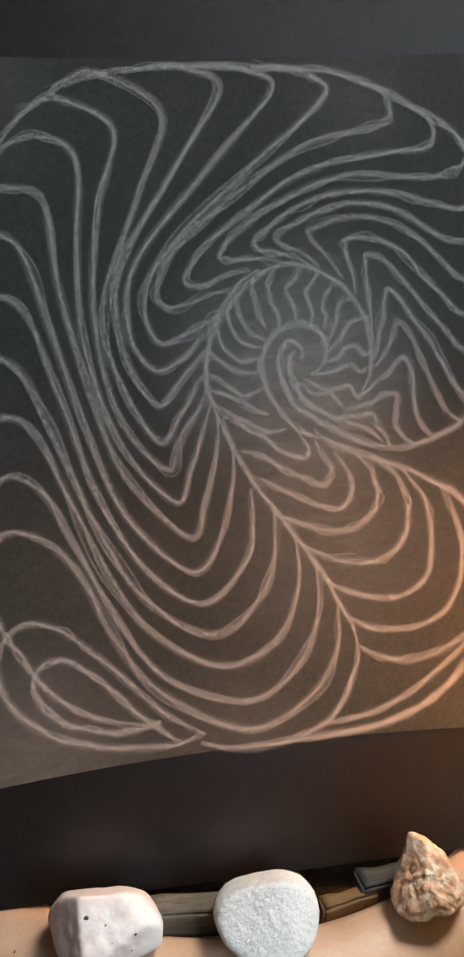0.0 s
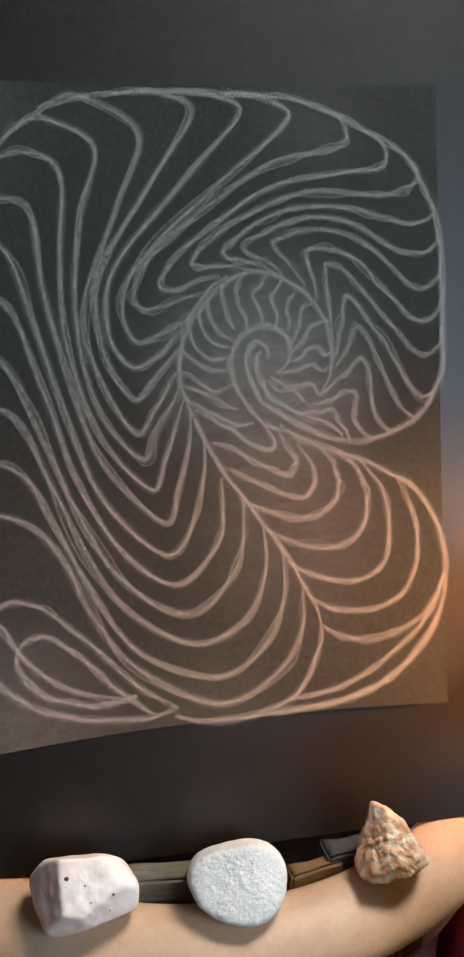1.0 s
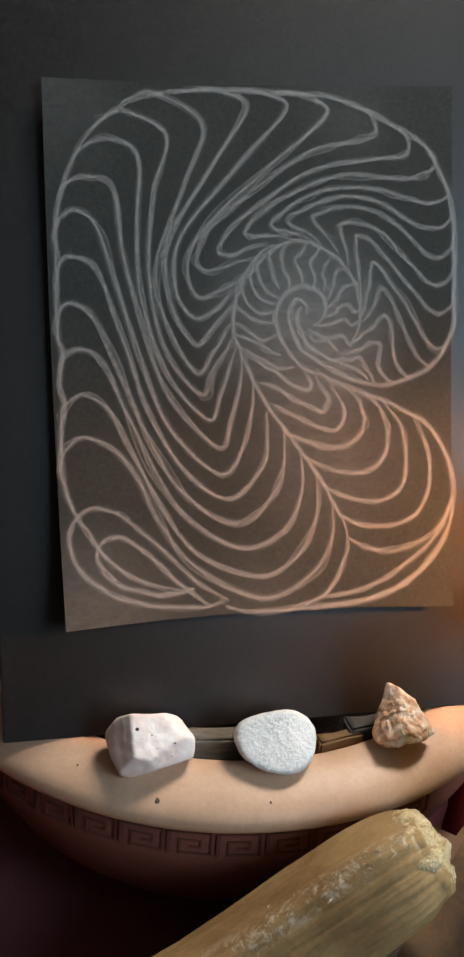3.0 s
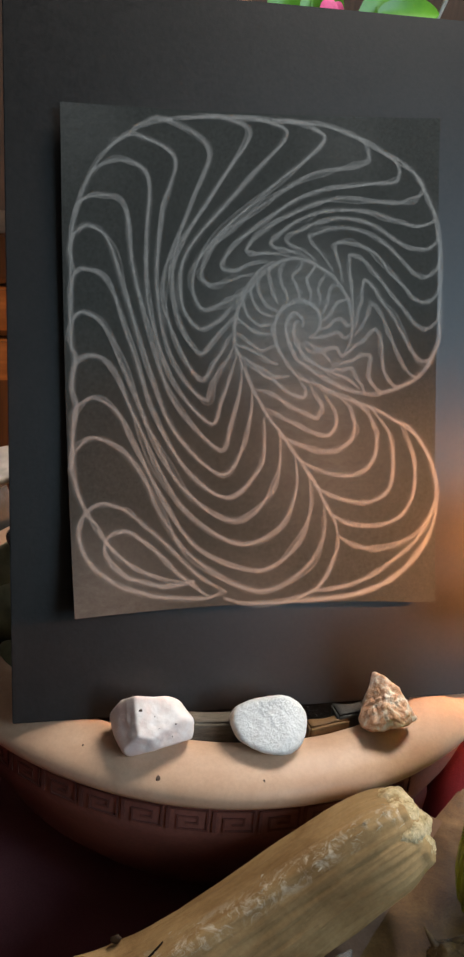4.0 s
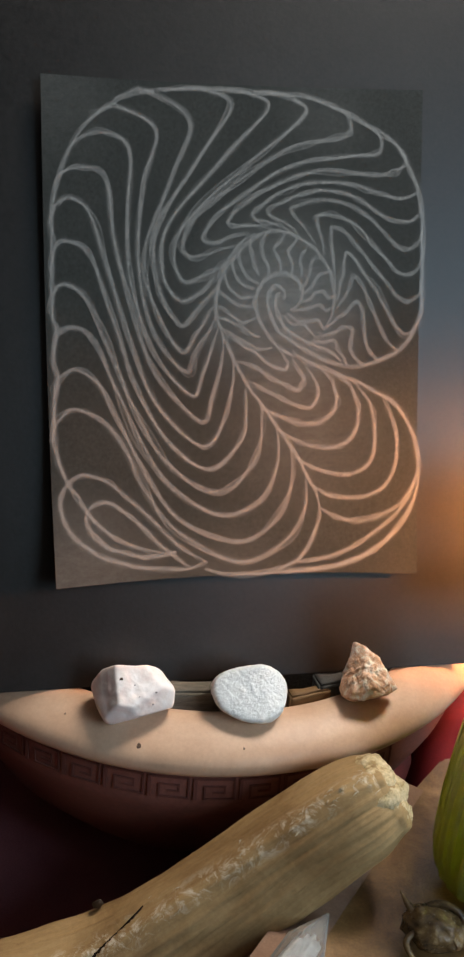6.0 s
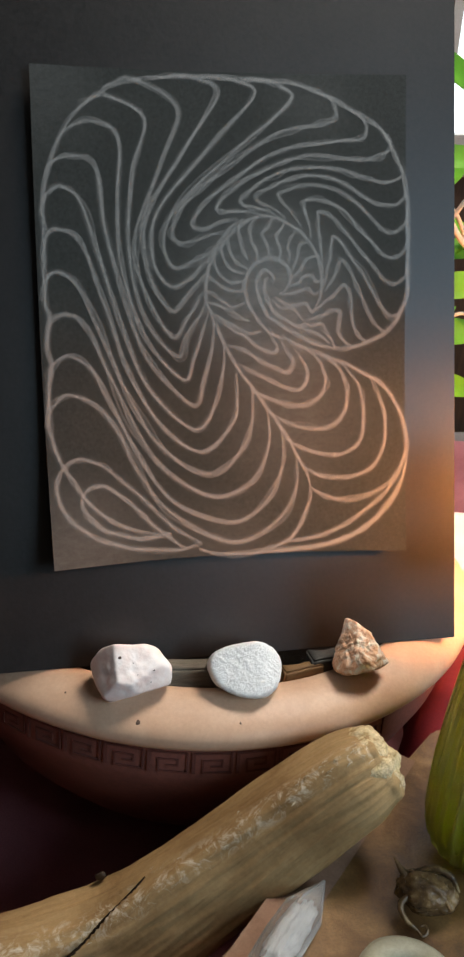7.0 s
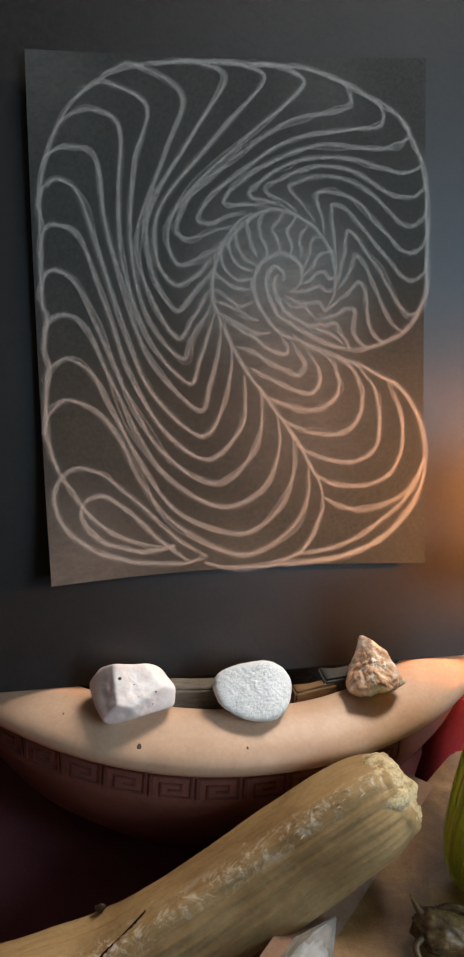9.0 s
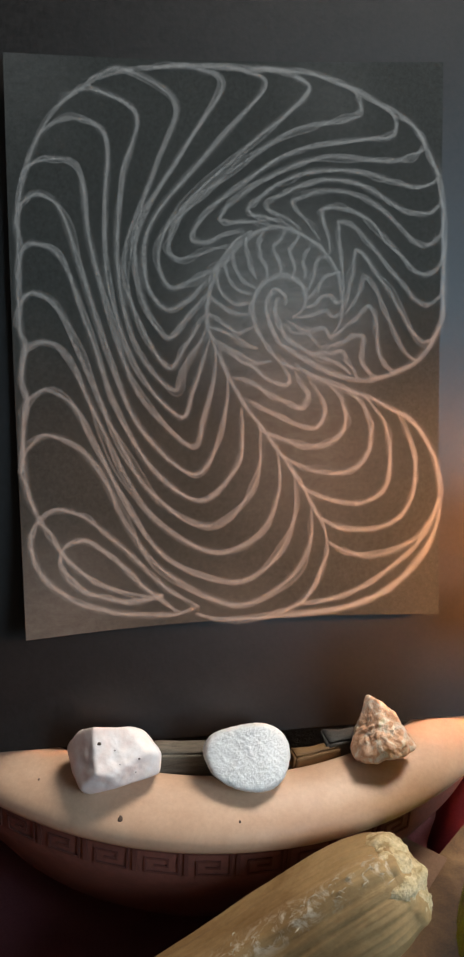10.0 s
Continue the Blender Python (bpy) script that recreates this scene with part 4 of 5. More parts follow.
def driftwood():
    bm = bmesh.new()
    uvl = bm.loops.layers.uv.new("uv")
    axis = smooth_points([(0.1690, -0.1185, -0.0600), (0.1560, -0.1185, -0.0680), (0.1245, -0.1180, -0.0925), (0.0870, -0.1170, -0.1260), (0.0400, -0.1150, -0.1660), (0.0000, -0.1130, -0.1850), (-0.0400, -0.1110, -0.1950), (-0.0900, -0.1060, -0.2000)], 22)
    radii = [0.0215, 0.0262, 0.0275, 0.0295, 0.0330, 0.0345, 0.0350, 0.0330]
    n, m = 150, len(axis)
    rr = np.interp(np.linspace(0, 1, m), np.linspace(0, 1, len(radii)), radii)
    rings, u_of = [], []
    run = 0.0
    for i, c in enumerate(axis):
        d = (axis[min(i + 1, m - 1)] - axis[max(i - 1, 0)]).normalized()
        u = (Vector((0, 0, 1)) - d * d.z).normalized()
        v = d.cross(u)
        if i:
            run += (c - axis[i - 1]).length
        ring = []
        for k in range(n):
            a = 2 * math.pi * k / n
            q = Vector((math.cos(a) * 1.3, math.sin(a) * 1.3, run * 9))
            # split faces: a top flat and a broad front flat that meet in a ridge
            sway = 0.10 * noise.noise((run * 14, 3.0, 0))
            flat = 1.0 + sum(max(0.0, math.cos(a - c0 - sway) / d0) ** 16 for c0, d0 in ((6.62, 0.85), (5.18, 0.84), (3.75, 0.90), (1.20, 0.92), (2.40, 0.92)))
            r = rr[i] * 1.10 * flat ** (-1 / 16) * (1 + 0.07 * noise.noise(q) + 0.05 * noise.noise(Vector((math.cos(a) * 4, math.sin(a) * 4, run * 12))))
            # long fibres, flats and a ridge where the bark has come away
            r += 0.0007 * noise.noise(Vector((math.cos(a) * 14, math.sin(a) * 14, run * 18)))
            r += 0.0009 * noise.noise(Vector((math.cos(a) * 26, math.sin(a) * 26, run * 40)))
            ridge = a - (5.90 + 0.14 * noise.noise((run * 22, 0, 0)))
            if -0.9 < ridge < 0.0:
                r -= 0.0012 * (-ridge / 0.9) ** 0.5 * min(1.0, (0.9 + ridge) / 0.4)
            # drying crack along the lower half
            crack = a - (6.25 - 9.6 * (run - 0.137))
            if run > 0.135 and abs(crack) < 0.05:
                r -= 0.0055 * (1 - abs(crack) / 0.05) * min(1, (run - 0.135) / 0.02)
            ring.append(bm.verts.new(c + (u * math.cos(a) + v * math.sin(a)) * r))
        rings.append(ring)
        u_of.append(run)
    for i in range(m - 1):
        for k in range(n):
            f = bm.faces.new((rings[i][k], rings[i][(k + 1) % n], rings[i + 1][(k + 1) % n], rings[i + 1][k]))
            for lp, (ii, kk) in zip(f.loops, ((i, k), (i, k + 1), (i + 1, k + 1), (i + 1, k))):
                lp[uvl].uv = (u_of[ii] * 6, kk / n)
    # rounded, crumbling end
    prev = rings[0]
    d0 = (axis[0] - axis[1]).normalized()
    c0 = sum((w.co for w in prev), Vector()) / n
    for s in range(1, 9):
        t = s / 8
        ring = []
        for k in range(n):
            base = rings[0][k].co - c0
            p = c0 + base * math.cos(t * math.pi / 2 * 0.985) + d0 * 0.0075 * math.sin(t * math.pi / 2)
            p += Vector((noise.noise(p * 160), noise.noise(p * 160 + Vector((4, 0, 0))), noise.noise(p * 160 + Vector((0, 4, 0))))) * 0.0022
            ring.append(bm.verts.new(p))
        for k in range(n):
            f = bm.faces.new((ring[k], ring[(k + 1) % n], prev[(k + 1) % n], prev[k]))
            for lp, kk in zip(f.loops, (k, k + 1, k + 1, k)):
                lp[uvl].uv = (0.02 * s, kk / n * 0.3)
        prev = ring
    bm.faces.new(prev)
    bm.faces.new(rings[-1][::-1])
    crack_line = []
    for i in range(m):
        if 0.134 < u_of[i] < 0.215:
            a = 6.25 - 9.6 * (u_of[i] - 0.137) + 0.02 * math.sin(u_of[i] * 300)
            crack_line.append(rings[i][int(a / (2 * math.pi) * n) % n].co.copy())
    return bm, axis, crack_line


log = holder("driftwood_log", "weathered pale brown driftwood log leaning on the box", "driftwood", pose(0, 0, Z0))
bm, log_axis, crack_line = driftwood()
part("trunk", bm, M_DRIFT, log, "grey-brown barkless wood with long fibres")
# dark strip along the groove: the crack's shade put into colour
part("crack", tube(bmesh.new(), crack_line[::7], (0.0004, 0.0013, 0.0017, 0.0016), 6, 3), M_CRACK_SHADE, log, "thin dark strip for the shade inside the drying crack")
# torn splinters along the ridge
M_SPLINTER = two_tone("torn_fibre", [(0.3, (0.44, 0.36, 0.24)), (0.7, (0.60, 0.52, 0.39))], 300, 900, 0.8, 0.25, 0.4, 0.0005, 0.3)
for k in range(44):
    t = random.gauss(random.choice((0.09, 0.17, 0.22, 0.32, 0.36, 0.46, 0.60)), 0.018)
    t = min(0.66, max(0.03, t))
    i = int(t * (len(log_axis) - 1))
    c = log_axis[i]
    d = (log_axis[i + 1] - c).normalized()
    u = (Vector((0, 0, 1)) - d * d.z).normalized()
    v = d.cross(u)
    a = 5.92 + 0.14 * noise.noise((t * 7.0, 0, 0)) + random.gauss(0.0, 0.12)
    r = float(np.interp(i / (len(log_axis) - 1), np.linspace(0, 1, 8), [0.0215, 0.0262, 0.0275, 0.0295, 0.0330, 0.0345, 0.0350, 0.0330])) * 1.045
    p = c + (u * math.cos(a) + v * math.sin(a)) * r
    bm = bmesh.new()
    ln = random.uniform(0.0006, 0.0020)
    turn = random.gauss(0, 0.5)
    d = (d * math.cos(turn) + (v * math.cos(a) - u * math.sin(a)) * math.sin(turn)).normalized()
    tube(bm, [p - d * ln, p + (u + v * random.uniform(-1, 1)) * 0.0006, p + d * ln + (u * math.cos(a) + v * math.sin(a)) * random.uniform(0, 0.0012)], (0.0001, random.uniform(0.0002, 0.0005), 0.0001), 5, 3, 0.6)
    part("splinter", bm, M_SPLINTER, log)
M_PUNK = two_tone("crumbling_wood", [(0.34, (0.38, 0.26, 0.12)), (0.46, (0.62, 0.48, 0.27)), (0.66, (0.76, 0.63, 0.40))], 150, 520, 0.9, 0.2, 0.9, 0.0016, 0.5)
tip, back = log_axis[0], (log_axis[0] - log_axis[8]).normalized()
up_side = (Vector((0, 0, 1)) - back * back.z).normalized()
across = back.cross(up_side)
for k, (turn, out, size) in enumerate(((0.2, 0.0125, 0.0105), (0.9, 0.0120, 0.0100), (1.7, 0.0120, 0.0095), (2.5, 0.0120, 0.0100), (3.4, 0.0125, 0.0105), (4.3, 0.0120, 0.0100), (5.0, 0.0130, 0.0105), (5.7, 0.0135, 0.0105), (0.0, 0.0020, 0.0140))):
    bm = bmesh.new()
    stone(bm, (size, size * 0.9, size * 0.85), [], 6, [(1.6, 0.16), (4, 0.09), (9, 0.06), (20, 0.04)], k + 31, 4)
    crumb = part("crumb", bm, M_PUNK, log, "pale yellowish crumbling end grain")
    crumb.location = tip - back * 0.002 + (up_side * math.cos(turn) + across * math.sin(turn)) * out
bm = bmesh.new()
stone(bm, (0.0030, 0.0016, 0.0042), [((1, 0, 0), 0.8)], 6, [(2, 0.3)], 3, 3)
kn = part("knot", bm, M_DARKWOOD, log, "small dark broken twig stub")
kn.matrix_local = pose(0.0215, -0.094, -0.1430, 20, 20, 0)

# ---- box with the small things ----
wood_box = holder("wooden_box", "low brown wooden box with a worn mottled top", "box", pose(0, 0, Z0))
TOPZ = -0.1200


def slab(z0, z1, inset):
    """A block over the box's outline, with one corner cut away beside the log."""
    bm = bmesh.new()
    k = inset
    plan = [(0.250 + k, -0.026 - k), (0.205 + k, -0.066 - k), (0.140 + k, -0.120 - k), (0.060 + k, -0.185 - k), (0.060 + k, -0.40 + k), (0.560 - k, -0.40 + k), (0.560 - k, -0.026 - k)]
    lo, hi = [bm.verts.new((x, y, z0)) for x, y in plan], [bm.verts.new((x, y, z1)) for x, y in plan]
    bm.faces.new(hi)
    bm.faces.new(lo[::-1])
    for i in range(7):
        bm.faces.new((lo[i], lo[(i + 1) % 7], hi[(i + 1) % 7], hi[i]))
    bmesh.ops.bevel(bm, geom=list(bm.edges), offset=0.0025, segments=2, affect="EDGES")
    return bm


part("box_body", slab(-0.2390, TOPZ - 0.0102, 0.005), M_OAK, wood_box, "", False)
part("lid", slab(TOPZ - 0.0100, TOPZ, 0.0), M_SLAB, wood_box, "worn mottled orange-brown lid", False)

ob = cloth("pink_cloth", 0, 0.232, 0, 0.026, 0, 0.0010, M_PINKCLOTH, 7.0, 40)
ob.matrix_world = pose(0.0640, -0.2260, Z0 + TOPZ, 0, 0, 46.5)
tagged(ob, "narrow dusty pink cloth strip beside the log", "cloth")


def quartz_point():
    bm = bmesh.new()
    rings = []
    for z, r in ((-0.034, 0.0090), (-0.010, 0.0102), (0.012, 0.0098), (0.036, 0.0008)):
        ring = []
        for k in range(6):
            a = math.pi / 3 * k + 0.2
            rr = r * (1 + 0.16 * math.sin(k * 2.4 + 1))
            ring.append(bm.verts.new((rr * math.cos(a), rr * math.sin(a) * 0.85, z + (0.003 * math.sin(k * 1.9) if 0 < z < 0.03 else 0))))
        rings.append(ring)
    for a, b in zip(rings, rings[1:]):
        for k in range(6):
            bm.faces.new((a[k], a[(k + 1) % 6], b[(k + 1) % 6], b[k]))
    bm.faces.new(rings[0][::-1])
    bm.faces.new(rings[-1])
    bmesh.ops.bevel(bm, geom=list(bm.edges), offset=0.0003, segments=1, affect="EDGES")
    return bm


crystal = holder("quartz_crystal", "clear and milky quartz point lying on the box", "crystal", look((0.1105, -0.1715, Z0 - 0.1115), (0.0615, -0.2235, Z0 - 0.1105)))
part("point", quartz_point(), M_QUARTZ, crystal, "clear glassy hexagonal point", False)
bm = bmesh.new()
stone(bm, (0.0062, 0.0052, 0.020), [((1, 0, 0), 0.7), ((0, 1, 0), 0.7), ((-1, 0.3, 0), 0.6)], 14, [(3, 0.3), (8, 0.2), (18, 0.08)], 5, 4)
veil = part("veil", bm, M_FROST, crystal, "milky white cloudy core")
veil.location = (0, -0.0005, -0.007)

pod = holder("seed_pod", "dried glossy brown seed pod with curled tips", "seed pod", pose(0.1845, -0.1665, Z0 - 0.1065, 0, 0, -28))
bm = bmesh.new()
stone(bm, (0.0160, 0.0120, 0.0105), [((0, 0, -1), 0.9)], 6, [(2.0, 0.14), (5, 0.07), (12, 0.03)], 6, 5)
part("husk", bm, M_POD, pod, "ridged shiny brown husk")
for pts, rad in (([(-0.010, 0.001, 0.004), (-0.015, 0.003, 0.008), (-0.020, 0.006, 0.0125)], (0.0030, 0.0018, 0.0004)),
                 ([(-0.008, -0.005, 0.002), (-0.0125, -0.011, -0.002), (-0.0085, -0.016, -0.006), (-0.0020, -0.018, -0.009)], (0.0020, 0.0018, 0.0014, 0.0008)),
                 ([(-0.002, -0.018, -0.009), (0.001, -0.0205, -0.0095), (0.003, -0.018, -0.008), (0.0015, -0.0155, -0.007), (-0.001, -0.0165, -0.0075)], (0.0010, 0.0010, 0.0009, 0.0008, 0.0005)),
                 ([(-0.009, 0.004, 0.006), (0.000, 0.007, 0.010), (0.010, 0.006, 0.009), (0.016, 0.001, 0.004)], (0.0012, 0.0018, 0.0018, 0.0008)),
                 ([(0.002, -0.004, 0.0085), (0.008, -0.007, 0.006), (0.013, -0.009, 0.000)], (0.0010, 0.0015, 0.0006))):
    part("curl", tube(bmesh.new(), pts, rad, 8, 6), M_POD, pod)

ring = holder("ring_stone", "flat pale greenish stone ring with a dark centre", "stone", pose(0.1585, -0.2060, Z0 + TOPZ))
bm, _ = lathe(bmesh.new(), [(0.0105, 0.0), (0.0108, 0.0035), (0.0125, 0.0058), (0.0165, 0.0068), (0.0215, 0.0060), (0.0248, 0.0035), (0.0255, 0.0), (0.0105, 0.0)], 64, 0.05)
part("stone_ring", bm, M_PALESTONE, ring)
bm, _ = lathe(bmesh.new(), [(0.0, 0.0), (0.0106, 0.0), (0.0104, 0.0030), (0.0070, 0.0046), (0.0, 0.0050)], 40, 0.03)
part("dark_centre", bm, M_BLACK, ring, "shiny black centre")

# ribbed green glass
vase = holder("green_bottle", "ribbed yellow-green glass bottle standing on the box", "bottle", pose(0.2325, -0.1330, Z0 + TOPZ))
def ribbed(profile, n=144, ribs=24, depth=0.050):
    bm = bmesh.new()
    rings = []
    for r, z in profile:
        rings.append([bm.verts.new((r * (1 + (depth * math.cos(ribs * 2 * math.pi * k / n) if r > 0.01 else 0)) * math.cos(2 * math.pi * k / n),
                                    r * (1 + (depth * math.cos(ribs * 2 * math.pi * k / n) if r > 0.01 else 0)) * math.sin(2 * math.pi * k / n), z)) for k in range(n)])
    for a, b in zip(rings, rings[1:]):
        for k in range(n):
            bm.faces.new((a[k], a[(k + 1) % n], b[(k + 1) % n], b[k]))
    return bm
outer = [(0.0005, 0.000), (0.015, 0.000), (0.024, 0.004), (0.030, 0.012), (0.0330, 0.024), (0.0335, 0.036), (0.0330, 0.060), (0.0310, 0.090), (0.0280, 0.120), (0.0245, 0.150), (0.0225, 0.170)]
inner = [(r - 0.0025 if r > 0.004 else r, z + (0.004 if z < 0.02 else 0.0)) for r, z in outer]
part("glass_body", ribbed(outer + inner[::-1]), M_GREENGLASS, vase)

# ---- unseen plates added beside the board to block part of the warm light ----
lamp = holder("warm_light_plates", "unseen dark plates on a stand, added to cut the warm light", "lamp", pose(0.428, -0.0850, Z0))
bm, _ = lathe(bmesh.new(), [(0.0, -0.1195), (0.024, -0.1195), (0.024, -0.114), (0.008, -0.106), (0.005, -0.09), (0.005, 0.0383), (0.0, 0.0383)], 32)
part("stand", bm, M_DARKWOOD, lamp)
# blockers above, behind and below the light leave only a band on the board
part("hood", box(bmesh.new(), -0.168, 0.080, -0.060, 0.0393, 0.0948, 0.1010, 0.001), M_DARKWOOD, lamp, "", False)
part("hood_back", box(bmesh.new(), -0.120, 0.078, -0.060, -0.055, 0.0442, 0.0946, 0.001), M_DARKWOOD, lamp, "", False)
part("lower_blocker", box(bmesh.new(), -0.172, 0.080, -0.060, 0.0220, 0.0385, 0.0440, 0.001), M_DARKWOOD, lamp, "", False)

# ---- plants and pots behind the board ----
def leaf_mesh(length, width, bend, fold_up=0.25, n=16):
    bm = bmesh.new()
    for off in (0.0, -0.0007):
        rows = []
        for i in range(n + 1):
            t = i / n
            w = width * math.sin(math.pi * min(1.0, t * 0.94 + 0.06)) ** 0.7
            a = bend * t
            x = length * (math.sin(a) / bend if bend else t)
            z = length * ((1 - math.cos(a)) / bend if bend else 0)
            rows.append([bm.verts.new((x, s * w, -z + abs(s) * w * fold_up + off)) for s in (-1, -0.5, 0, 0.5, 1)])
        for a, b in zip(rows, rows[1:]):
            for k in range(4):
                bm.faces.new((a[k], a[k + 1], b[k + 1], b[k]))
    return bm


def undergrowth():
    """Strap leaves crowding out to one side of the plant."""
    rnd = random.Random(17)
    rows = []
    for k in range(15):
        z = -0.20 + 0.020 * k + rnd.uniform(-0.01, 0.01)
        rows.append(((rnd.uniform(0.06, 0.11), rnd.uniform(0.03, 0.10), z - 0.02), rnd.uniform(0.10, 0.15), rnd.uniform(0.007, 0.014), rnd.uniform(0.3, 1.0), rnd.uniform(40, 90), rnd.uniform(-55, 25), rnd.uniform(-20, 20)))
    return rows


def plant(name, base, leaves, label, category, stems=(), flowers=()):
    h = holder(name, label, category, pose(*base))
    for (x, y, z), ln, wd, bend, rx, ry, rz in leaves:
        lf = part("leaf", leaf_mesh(ln, wd, bend), M_LEAF, h)
        lf.matrix_local = pose(x, y, z, rx, ry, rz)
    for pts, r in stems:
        part("stem", tube(bmesh.new(), pts, (r, r * 0.9, r * 0.6), 8, 8), M_STEM, h, "pale thin arching stem")
    for x, y, z, s, rz in flowers:
        fl = part("petal", leaf_mesh(s, s * 0.4, 0.6), M_PETAL, h, "bright pink petal")
        fl.matrix_local = pose(x, y, z, 80, -75, rz - 80)
    return h


plant("orchid", (0.235, 0.300, Z0 + 0.10),
      [((-0.075, -0.030, 0.190), 0.09, 0.012, 0.4, 85, -84, 0), ((-0.060, -0.025, 0.185), 0.10, 0.008, 0.3, 80, -78, 0), ((-0.018, -0.030, 0.195), 0.11, 0.015, 0.5, 75, -64, 0), ((-0.030, -0.028, 0.190), 0.10, 0.012, 0.6, 80, -98, 0),
       ((0.000, -0.032, 0.236), 0.055, 0.011, 0.5, 70, -10, 0), ((0.03, 0.03, 0.16), 0.12, 0.014, 0.8, 60, -50, 15),
       ((0.045, -0.03, 0.190), 0.13, 0.013, 0.9, 55, 10, 0), ((0.06, -0.02, 0.105), 0.12, 0.010, 0.5, 60, -5, 0), ((0.085, -0.02, -0.005), 0.11, 0.012, 0.5, 60, -8, 0), ((0.095, -0.02, -0.085), 0.10, 0.011, 0.7, 60, 5, 0),
       ((0.07, 0.02, 0.06), 0.12, 0.012, 0.6, 70, 40, 0), ((0.08, 0.03, 0.02), 0.12, 0.015, 0.6, 60, 30, 10)] + undergrowth(),
      "green strap-leaved plant with arching pale stems", "plant",
      [([(0.02, 0.01, 0.06), (0.06, 0.0, 0.24), (0.085, -0.01, 0.27), (0.11, -0.02, 0.20)], 0.0022), ([(0.0, 0.0, -0.1), (0.005, 0, 0.1), (-0.03, 0.0, 0.26)], 0.003), ([(0.08, 0, -0.05), (0.12, -0.02, 0.06), (0.17, -0.02, 0.12)], 0.0025),
       ([(0.10, 0, 0.10), (0.13, -0.02, 0.04), (0.19, -0.02, 0.0)], 0.003), ([(0.11, 0.0, 0.075), (0.137, 0.0, 0.050), (0.165, 0.0, -0.020)], 0.0022), ([(0.12, 0.01, -0.06), (0.15, 0.0, -0.03), (0.18, 0.0, -0.05)], 0.0018)],
      [(-0.040, -0.035, 0.228, 0.018, 90), (-0.034, -0.030, 0.228, 0.016, 60)])
bm, _ = lathe(bmesh.new(), [(0.0, -0.239), (0.045, -0.239), (0.056, -0.205), (0.060, -0.175), (0.063, -0.175), (0.063, -0.158), (0.056, -0.158), (0.052, -0.175), (0.0, -0.180)], 48)
ob = part("cream_pot", bm, M_CREAM)
ob.matrix_world = pose(0.425, 0.285, Z0)
tagged(ob, "cream glazed flower pot standing behind the board", "plant pot")
bm, _ = lathe(bmesh.new(), [(0.0, -0.02), (0.045, -0.02), (0.058, 0.085), (0.063, 0.085), (0.063, 0.11), (0.056, 0.11), (0.050, 0.08), (0.0, 0.075)], 48)
ob = part("flower_pot", bm, M_TERRA)
ob.matrix_world = pose(0.235, 0.300, Z0)
tagged(ob, "orange clay flower pot holding the green plant", "plant pot")
bm = box(bmesh.new(), 0.165, 0.31, 0.24, 0.37, -0.2385, -0.0205, 0.003)
ob = part("plinth", bm, M_DARKWOOD, None, "", False)
ob.location.z = Z0
tagged(ob, "dark wooden block under the flower pot", "block")
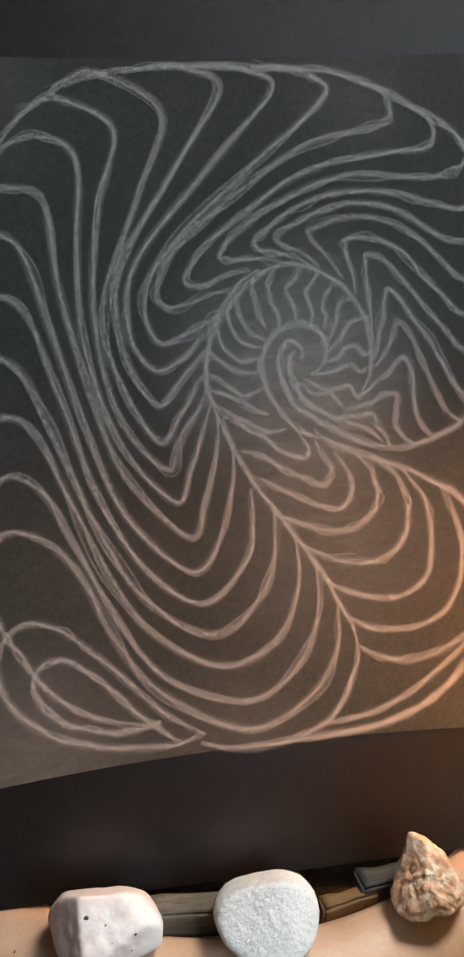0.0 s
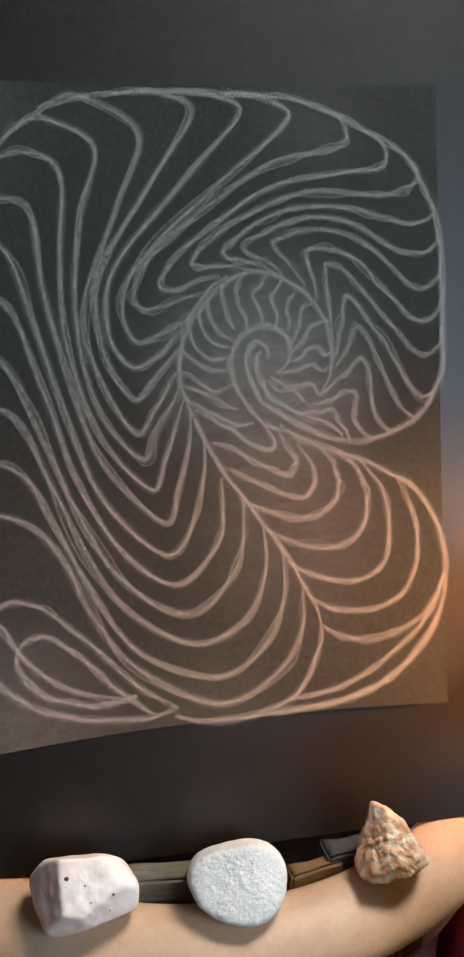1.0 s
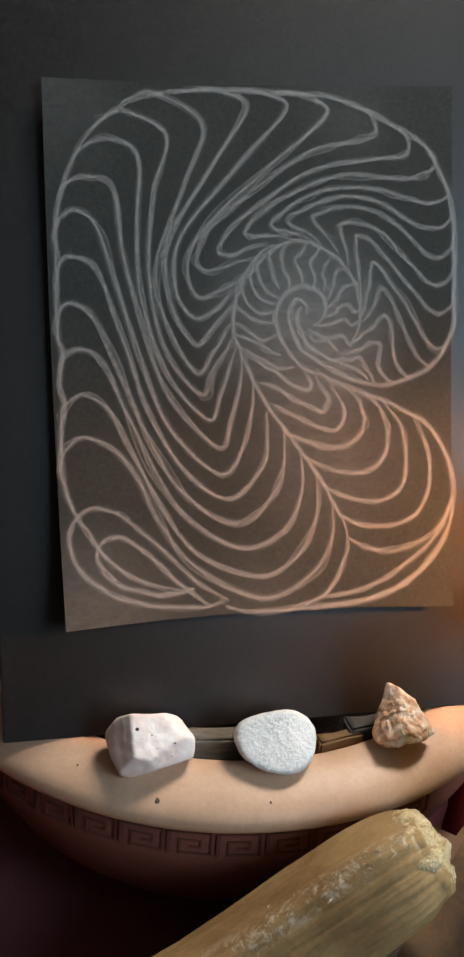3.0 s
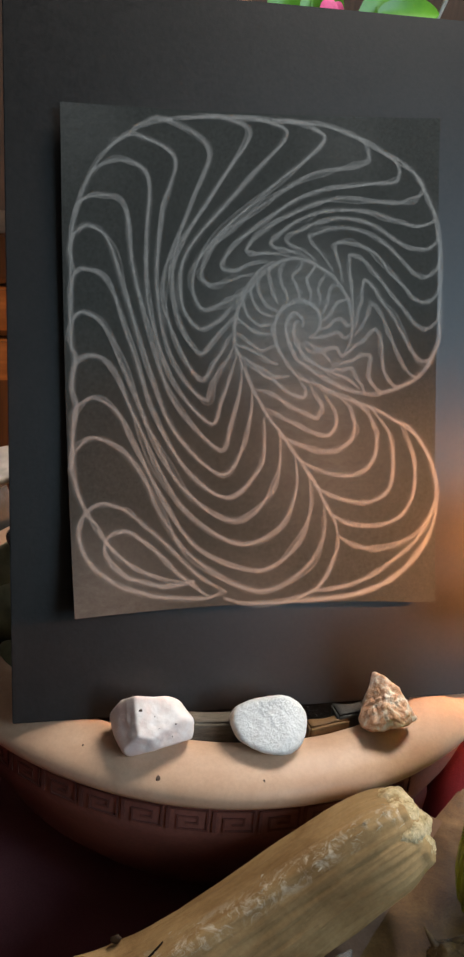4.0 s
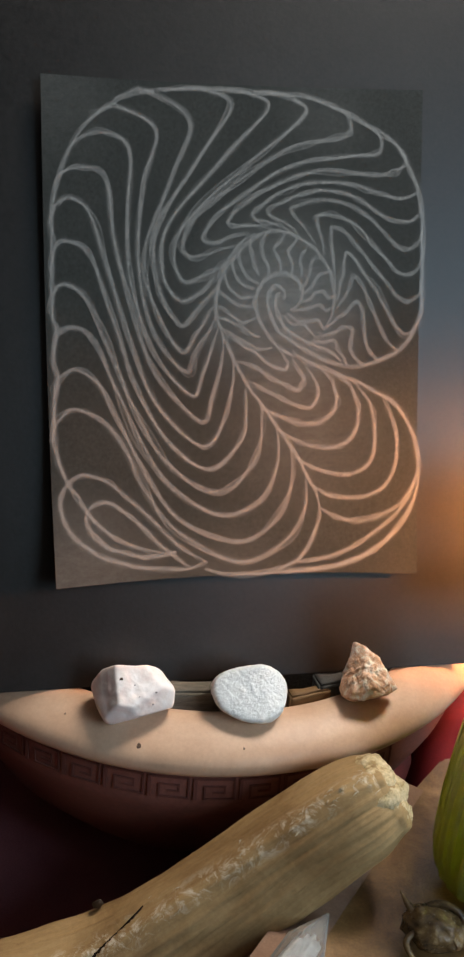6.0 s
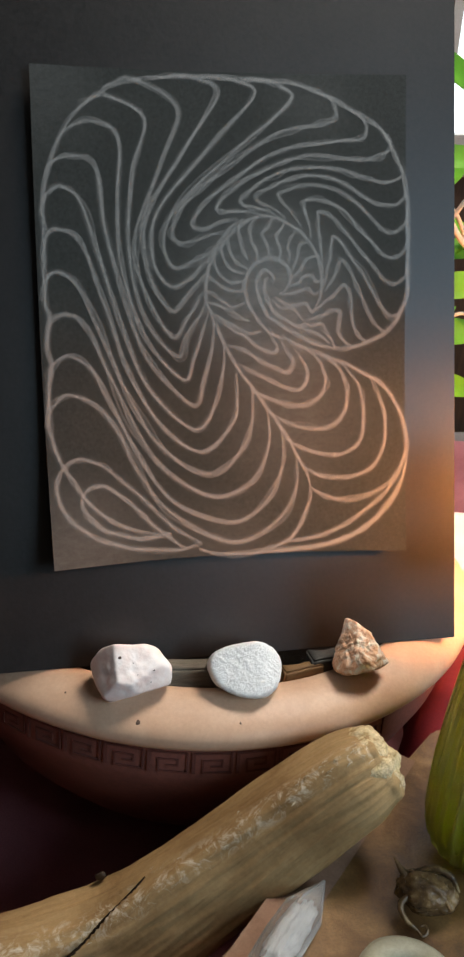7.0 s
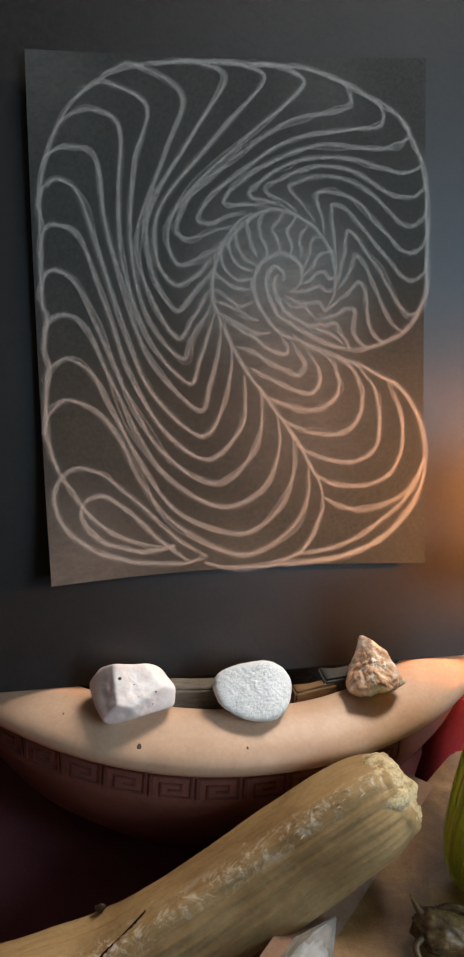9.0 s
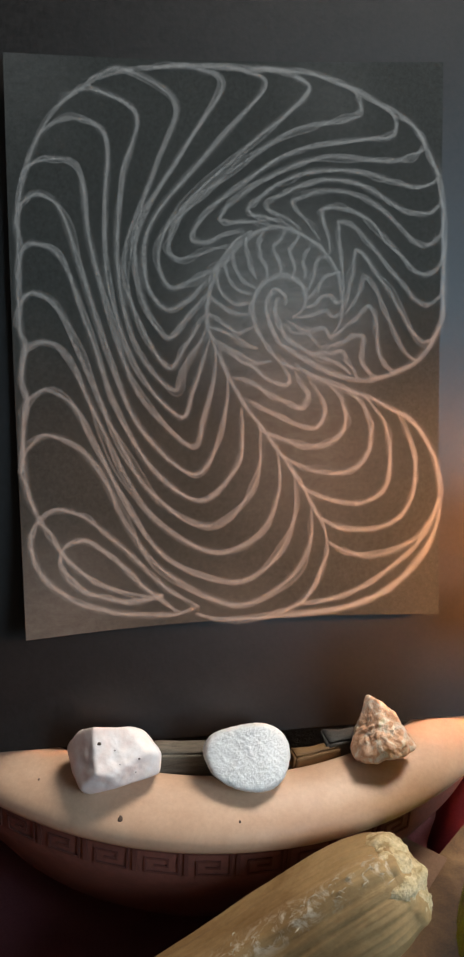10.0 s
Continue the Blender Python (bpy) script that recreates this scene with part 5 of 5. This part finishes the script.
# clay vase and dark reeds seen over the board
bm, _ = lathe(bmesh.new(), [(0.0, -0.239), (0.035, -0.239), (0.040, 0.10), (0.022, 0.25), (0.018, 0.33), (0.024, 0.365), (0.021, 0.365), (0.015, 0.33), (0.0, 0.31)], 40)
ob = part("tall_vase", bm, M_TERRA)
ob.matrix_world = pose(0.135, 0.33, Z0)
tagged(ob, "tall reddish clay vase behind the board", "vase")
reeds = holder("reed_bundle", "bundle of dark dry reeds standing behind the board", "reeds", pose(0.075, 0.32, Z0))
for k in range(14):
    x, y = random.uniform(-0.05, 0.03), random.uniform(-0.02, 0.02)
    part("reed", tube(bmesh.new(), [(x * 0.4, y * 0.4, -0.239), (x * 0.8, y, 0.1), (x * 1.2, y * 1.3, 0.40)], (0.0022, 0.0022, 0.0016), 6, 5), M_DARKWOOD if k % 3 else M_GREYWOOD, reeds)

# ---- things past the left edge of the board ----
frame_box = holder("wooden_crate", "brown wooden crate standing behind the pot", "crate", pose(-0.12, 0.34, Z0))
for i, z in enumerate((0.035, 0.078, 0.121)):
    part("slat", box(bmesh.new(), -0.12, 0.12, -0.010, 0.0, z, z + 0.036, 0.002), M_OAK if i < 2 else M_DARKWOOD, frame_box, "", False)
part("crate_body", box(bmesh.new(), -0.115, 0.115, 0.002, 0.12, -0.2385, 0.155, 0.003), M_DARKWOOD, frame_box, "", False)
ob = part("pink_slab", stone(bmesh.new(), (0.055, 0.030, 0.016), [((0, 0, 1), 0.7), ((0, -1, 0.2), 0.75), ((0.8, -0.4, 0.3), 0.8)], 14, [(2, 0.08), (6, 0.04)], 21, 5), M_CREAM)
ob.matrix_world = pose(-0.060, 0.225, Z0 - 0.006, 0, -24, -20)
tagged(ob, "pale pinkish stone slab leaning against the crate", "stone")
ob = part("support_stone", stone(bmesh.new(), (0.06, 0.045, 0.120), [((0, 0, 1), 0.9), ((0, -1, 0), 0.8)], 12, [(2, 0.06), (6, 0.03)], 23, 5), M_DARKSTONE)
ob.matrix_world = pose(-0.075, 0.285, Z0 - 0.130)
tagged(ob, "dark rough stone standing behind the pot", "stone")
ob = part("black_bead", stone(bmesh.new(), (0.009, 0.009, 0.008), [], 4, [(3, 0.03)], 2, 4), M_BLACK)
ob.matrix_world = pose(-0.024, 0.150, Z0 - 0.0205)
tagged(ob, "small shiny black bead on the pebbles", "bead")
ob = part("fallen_branch", tube(bmesh.new(), [(-0.22, -0.16, -0.222), (-0.13, -0.10, -0.222), (-0.09, -0.06, -0.226)], (0.013, 0.012, 0.008), 14, 8), M_GREYWOOD)
ob.location.z = Z0
tagged(ob, "short grey branch lying on the cloth", "branch")
